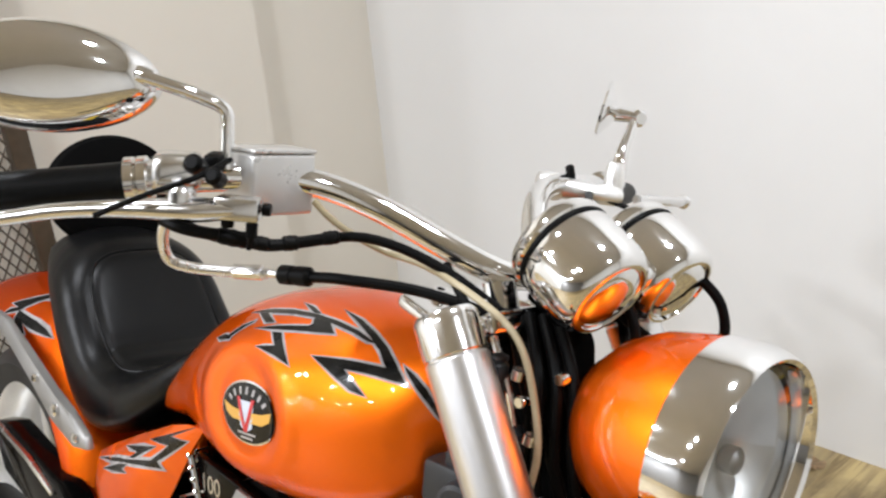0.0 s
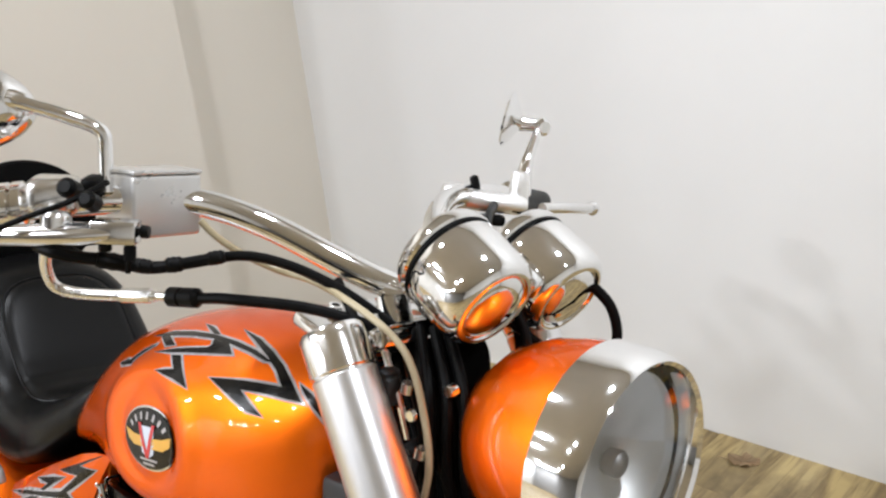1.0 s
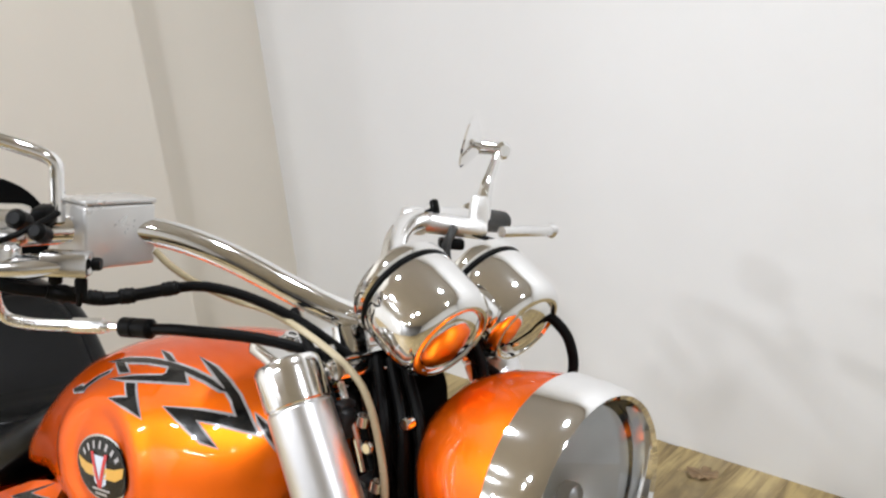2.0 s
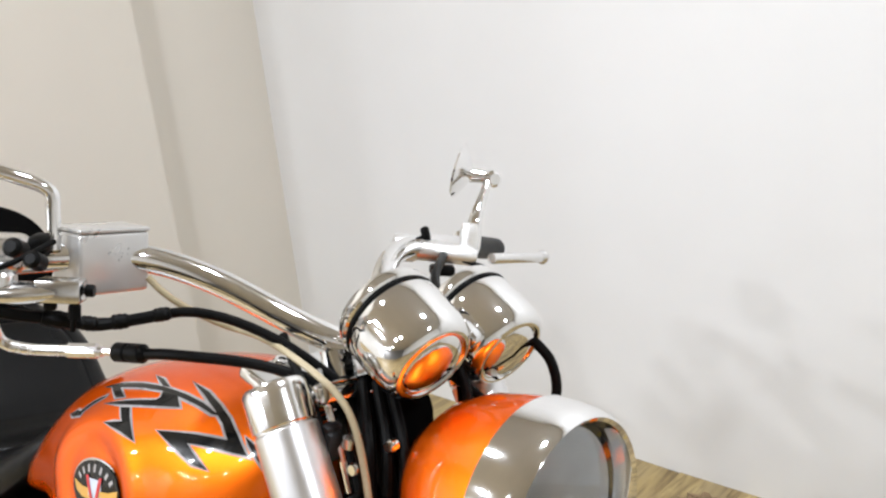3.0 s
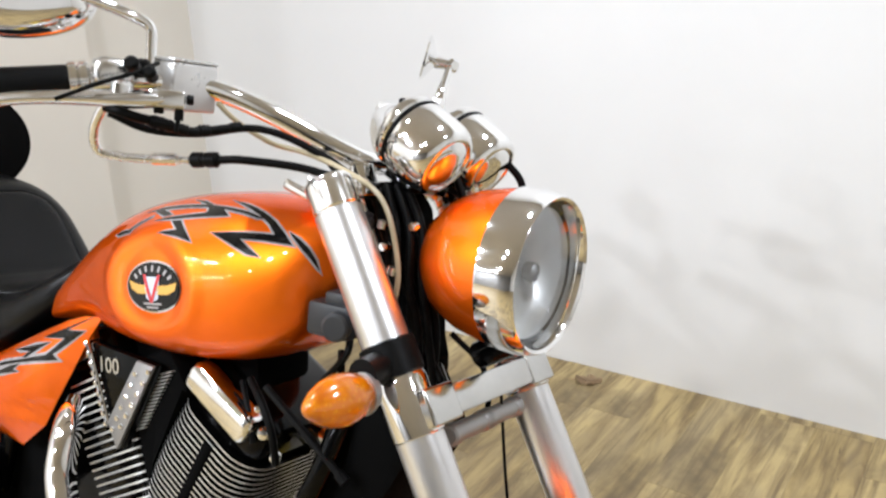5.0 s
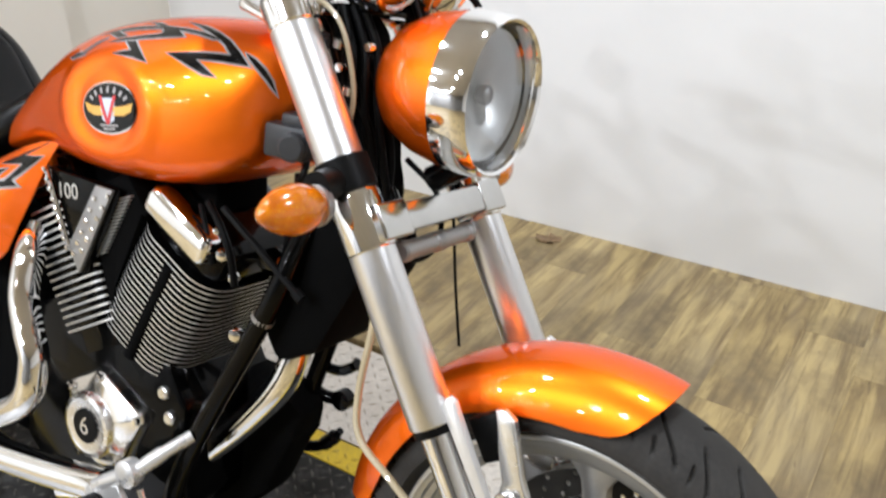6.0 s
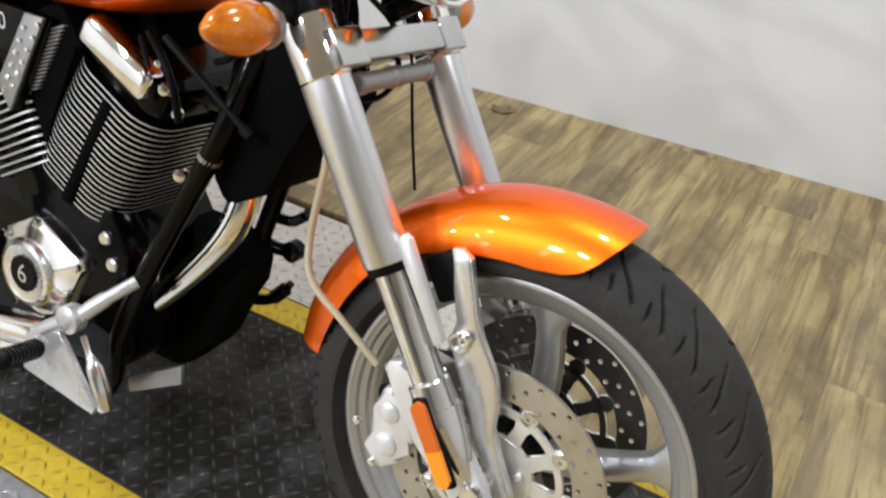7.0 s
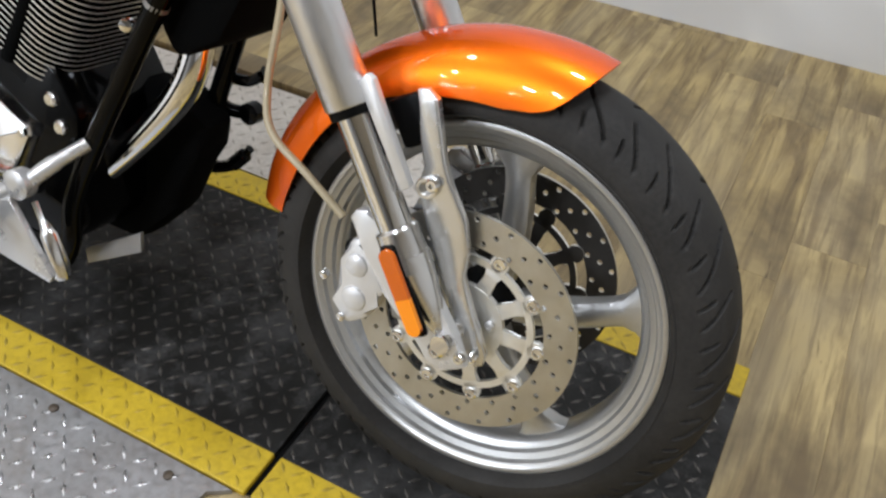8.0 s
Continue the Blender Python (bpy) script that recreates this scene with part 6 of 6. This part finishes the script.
for _ in range(2):
    bmesh.ops.smooth_vert(bm, verts=bm.verts, factor=0.4, use_axis_x=True, use_axis_y=True, use_axis_z=True)
seat = part("seat", bm, LEATHER, bike, "black leather bucket seat with stitched seams", 60)
bm = bmesh.new()
line = [(-1.312 + 0.112 * math.copysign(abs(math.cos(a)) ** 0.5, math.cos(a)), 0.108 * math.copysign(abs(math.sin(a)) ** 0.5, math.sin(a))) for a in (2 * math.pi * k / 120 for k in range(121))]
SEAT_TREE = BVHTree.FromPolygons([v.co.copy() for v in seat.data.vertices], [list(f.vertices) for f in seat.data.polygons])
tube(bm, [hit + Vector((0, 0, 0.0006)) for hit in (SEAT_TREE.ray_cast(Vector((x, y + SEAT_Y, 1.4)), Vector((0, 0, -1)))[0] for x, y in line) if hit], 0.0020, 6)
part("piping", bm, LEATHER, seat)
bm = bmesh.new()
lathe(bm, [(0.0005, -0.032), (0.060, -0.030), (0.090, -0.020), (0.104, 0.0), (0.098, 0.018), (0.070, 0.030), (0.0005, 0.034)], pose(-1.580, 0.034, 0.968, 0, 80), 48, squash=(1.06, 1.28))
backrest = part("backrest", bm, MATTE, bike, "round black backrest pad")
bm = bmesh.new()
tube(bm, [(-1.595, 0.015, 0.93), (-1.600, 0.010, 0.84)], 0.014, 12)
part("backrest_post", bm, BLACK, backrest)

# rear fender and wheel
bm, rings = bmesh.new(), []
for k in range(40):
    a = radians(-26 + 124 * k / 39)
    ring = []
    for j in range(17):
        u = -1 + 2 * j / 16
        rr = 0.455 - 0.070 * (1 - math.cos(u * math.pi / 2)) ** 1.2
        ring.append(Vector((-1.668 + rr * math.cos(a + radians(40)), 0.150 * math.sin(u * math.pi / 2), 0.33 + rr * math.sin(a + radians(40)))))
    rings.append(ring)
loft(bm, rings, False, False)
bmesh.ops.solidify(bm, geom=bm.faces[:], thickness=0.003)
bmesh.ops.recalc_face_normals(bm, faces=bm.faces)
bm.normal_update()
FENDER_TREE = BVHTree.FromBMesh(bm)
rear = part("rear_fender", bm, PAINT, bike, "orange rear fender with black graphics", 50)
bm = bmesh.new()
ring_lathe(bm, [(0.325, 0.0), (0.322, 0.05), (0.305, 0.095), (0.275, 0.112), (0.235, 0.100), (0.228, 0.07), (0.228, -0.07), (0.235, -0.100), (0.275, -0.112), (0.305, -0.095), (0.322, -0.05)], pose(-1.668, 0, 0.326, -90), 72)
part("rear_tyre", bm, RUBBER, bike)
bm = bmesh.new()
ring_lathe(bm, [(0.236, 0.098), (0.225, 0.090), (0.205, 0.05), (0.205, -0.05), (0.225, -0.090), (0.236, -0.098), (0.226, -0.07), (0.218, 0.0), (0.226, 0.07)], pose(-1.668, 0, 0.326, -90), 64)
for k in range(5):
    a = radians(72 * k)
    tube(bm, [(-1.668 + 0.03 * math.cos(a), -0.03, 0.326 + 0.03 * math.sin(a)), (-1.668 + 0.21 * math.cos(a + 0.3), -0.05, 0.326 + 0.21 * math.sin(a + 0.3))], [0.022, 0.028], 12)
part("rear_rim", bm, CAST, bike)
bm = bmesh.new()
plate(bm, [(-1.620, 0.742), (-1.560, 0.742), (-1.480, 0.720), (-1.330, 0.682), (-1.250, 0.668), (-1.185, 0.650), (-1.172, 0.632), (-1.230, 0.616), (-1.330, 0.628), (-1.430, 0.668), (-1.540, 0.706), (-1.620, 0.716)], 0.014, pose(0, -0.166, 0, 90), 0.004)
strut = part("fender_strut", bm, DULL, bike, "cast alloy rear fender strut")
for x, z, r in ((-1.300, 0.655, 0.012), (-1.390, 0.682, 0.008), (-1.210, 0.640, 0.008)):
    bm = bmesh.new()
    lathe(bm, [(r, 0), (r, 0.005), (r * 0.7, 0.008), (r * 0.4, 0.008)], pose(x, -0.173, z, 90), 16)
    part("bolt", bm, CHROME, strut)
bm = bmesh.new()
tube(bm, smooth_line([(-1.700, -0.150, 0.330), (-1.500, -0.150, 0.360), (-1.300, -0.140, 0.380), (-1.150, -0.130, 0.380)]), [0.035] * 9 + [0.030] * 10, 14, flat=0.6)
part("swingarm", bm, SATIN, bike)
bm = bmesh.new()
plate(bm, [(-1.640, 0.515), (-1.560, 0.540), (-1.300, 0.528), (-1.130, 0.470), (-1.130, 0.400), (-1.330, 0.430), (-1.560, 0.440)], 0.05, pose(0, -0.150, 0, 90), 0.01)
part("belt_guard", bm, BLACK, bike, "gloss black guard beside the rear wheel")
bm = bmesh.new()
plate(bm, [(-1.600, 0.536), (-1.420, 0.530), (-1.300, 0.512), (-1.300, 0.504), (-1.420, 0.520), (-1.600, 0.526)], 0.008, pose(0, -0.178, 0, 90), 0.001)
part("guard_strip", bm, ALLOY, bike)
bm = bmesh.new()
lathe(bm, [(0.03, 0), (0.048, 0.004), (0.050, 0.018), (0.040, 0.026), (0.018, 0.028), (0.016, 0.020)], pose(-1.668, -0.165, 0.42, 90), 28)
part("axle_cover", bm, DULL, bike)

bm = bmesh.new()
box(bm, (0.22, 0.20, 0.42), pose(-1.120, 0.0, 0.400), 0.03, 3)
part("battery_box", bm, MATTE, bike)

# orange side cover
bm = bmesh.new()
side_pts = [(-0.872, 0.770), (-0.915, 0.762), (-0.958, 0.746), (-1.041, 0.704), (-1.138, 0.652), (-1.200, 0.614), (-1.215, 0.550), (-1.160, 0.510), (-1.070, 0.505), (-1.010, 0.556), (-0.976, 0.612), (-0.936, 0.676), (-0.900, 0.734)]
flat = [bm.verts.new((x, 0, z)) for x, z in side_pts]
for tri in tessellate_polygon([[Vector((x, z, 0)) for x, z in side_pts]]):
    bm.faces.new([flat[i] for i in tri])
for _ in range(6):
    bmesh.ops.subdivide_edges(bm, edges=[e for e in bm.edges if e.calc_length() > 0.014], cuts=1)
    bmesh.ops.triangulate(bm, faces=[f for f in bm.faces if len(f.verts) > 3])


def edge_gap(x, z):
    """How far a place lies from the cover's outline."""
    best = 1.0
    for (xa, za), (xb, zb) in zip(side_pts, side_pts[1:] + side_pts[:1]):
        u = max(0.0, min(1.0, ((x - xa) * (xb - xa) + (z - za) * (zb - za)) / ((xb - xa) ** 2 + (zb - za) ** 2)))
        best = min(best, math.hypot(x - xa - u * (xb - xa), z - za - u * (zb - za)))
    return best


for v in bm.verts:
    v.co.y = -0.140 - 0.026 * math.sqrt(1 - (1 - min(1.0, edge_gap(v.co.x, v.co.z) / 0.055)) ** 2)
inner = [v for v in bm.verts if not any(e.is_boundary for e in v.link_edges)]
for _ in range(30):
    bmesh.ops.smooth_vert(bm, verts=inner, factor=0.5, use_axis_x=False, use_axis_y=True, use_axis_z=False)
bmesh.ops.recalc_face_normals(bm, faces=bm.faces)
bmesh.ops.solidify(bm, geom=bm.faces[:], thickness=0.003)
bmesh.ops.recalc_face_normals(bm, faces=bm.faces)
bm.normal_update()
SIDE_TREE = BVHTree.FromBMesh(bm)
side_cover = part("side_cover", bm, PAINT, bike, "orange side cover with a black lightning graphic", 60)
BOLT = [
    [(-1.195, 0.607), (-1.094, 0.649), (-1.051, 0.663), (-0.99, 0.685), (-0.952, 0.72), (-1.008, 0.708), (-0.884, 0.771), (-0.951, 0.733), (-0.91, 0.74), (-0.975, 0.689), (-0.964, 0.682), (-1.017, 0.668), (-1.064, 0.654), (-1.124, 0.632)],
    [(-1.088, 0.668), (-1.027, 0.691), (-0.984, 0.707), (-1.018, 0.685), (-1.039, 0.669), (-1.053, 0.665), (-1.036, 0.679), (-1.065, 0.673)],
    [(-1.142, 0.613), (-1.109, 0.63), (-1.083, 0.644), (-1.052, 0.656), (-1.069, 0.642), (-1.05, 0.643), (-1.103, 0.626)],
]
for outline in BOLT:
    decal("graphic_edge", grown(outline, 0.0042), DECAL_GREY, side_cover, 0.0006, SIDE_TREE, axes=SIDE)
    decal("graphic", outline, DECAL_BLACK, side_cover, 0.0011, SIDE_TREE, axes=SIDE)
TAIL = [
    [(-1.633, 0.748), (-1.564, 0.781), (-1.549, 0.768), (-1.577, 0.766), (-1.595, 0.743), (-1.647, 0.724), (-1.627, 0.739), (-1.608, 0.746)],
    [(-1.595, 0.743), (-1.571, 0.741), (-1.534, 0.737), (-1.505, 0.73), (-1.477, 0.719), (-1.529, 0.724), (-1.565, 0.729), (-1.54, 0.714), (-1.605, 0.707), (-1.577, 0.717), (-1.595, 0.73)],
]
for outline in TAIL:
    decal("graphic_edge", grown(outline, 0.004), DECAL_GREY, rear, 0.0006, FENDER_TREE, axes=SIDE)
    decal("graphic", outline, DECAL_BLACK, rear, 0.0011, FENDER_TREE, axes=SIDE)

# ---- floor planks ----
rng = random.Random(11)
PLANK_W, made = 0.15, {}
x = -1.9
while x < 1.5:
    y = -1.4 - rng.random() * 0.9
    while y < WALL_Y + 0.03:
        length = rng.choice((0.6, 0.9, 1.2))
        y1 = min(y + length, WALL_Y + 0.05)
        y0 = max(y, -1.4)
        y += length
        if y1 - y0 < 0.08:
            continue
        if x > X0 and x + PLANK_W < X1 and y0 > Y_OUT0 - 0.4 and y1 < Y_OUT1 + 0.25:
            continue
        key = round(y1 - y0, 3)
        if key not in made:
            bm = bmesh.new()
            box(bm, (PLANK_W - 0.0003, key - 0.0003, 0.006), Matrix(), 0.0003, 1)
            made[key] = mesh_of("plank", bm, WOOD)
        ob = new("plank", made[key])
        ob.parent = floor
        ob.matrix_world = pose(x + PLANK_W / 2, (y0 + y1) / 2, FLOOR_Z - 0.003)
    x += PLANK_W
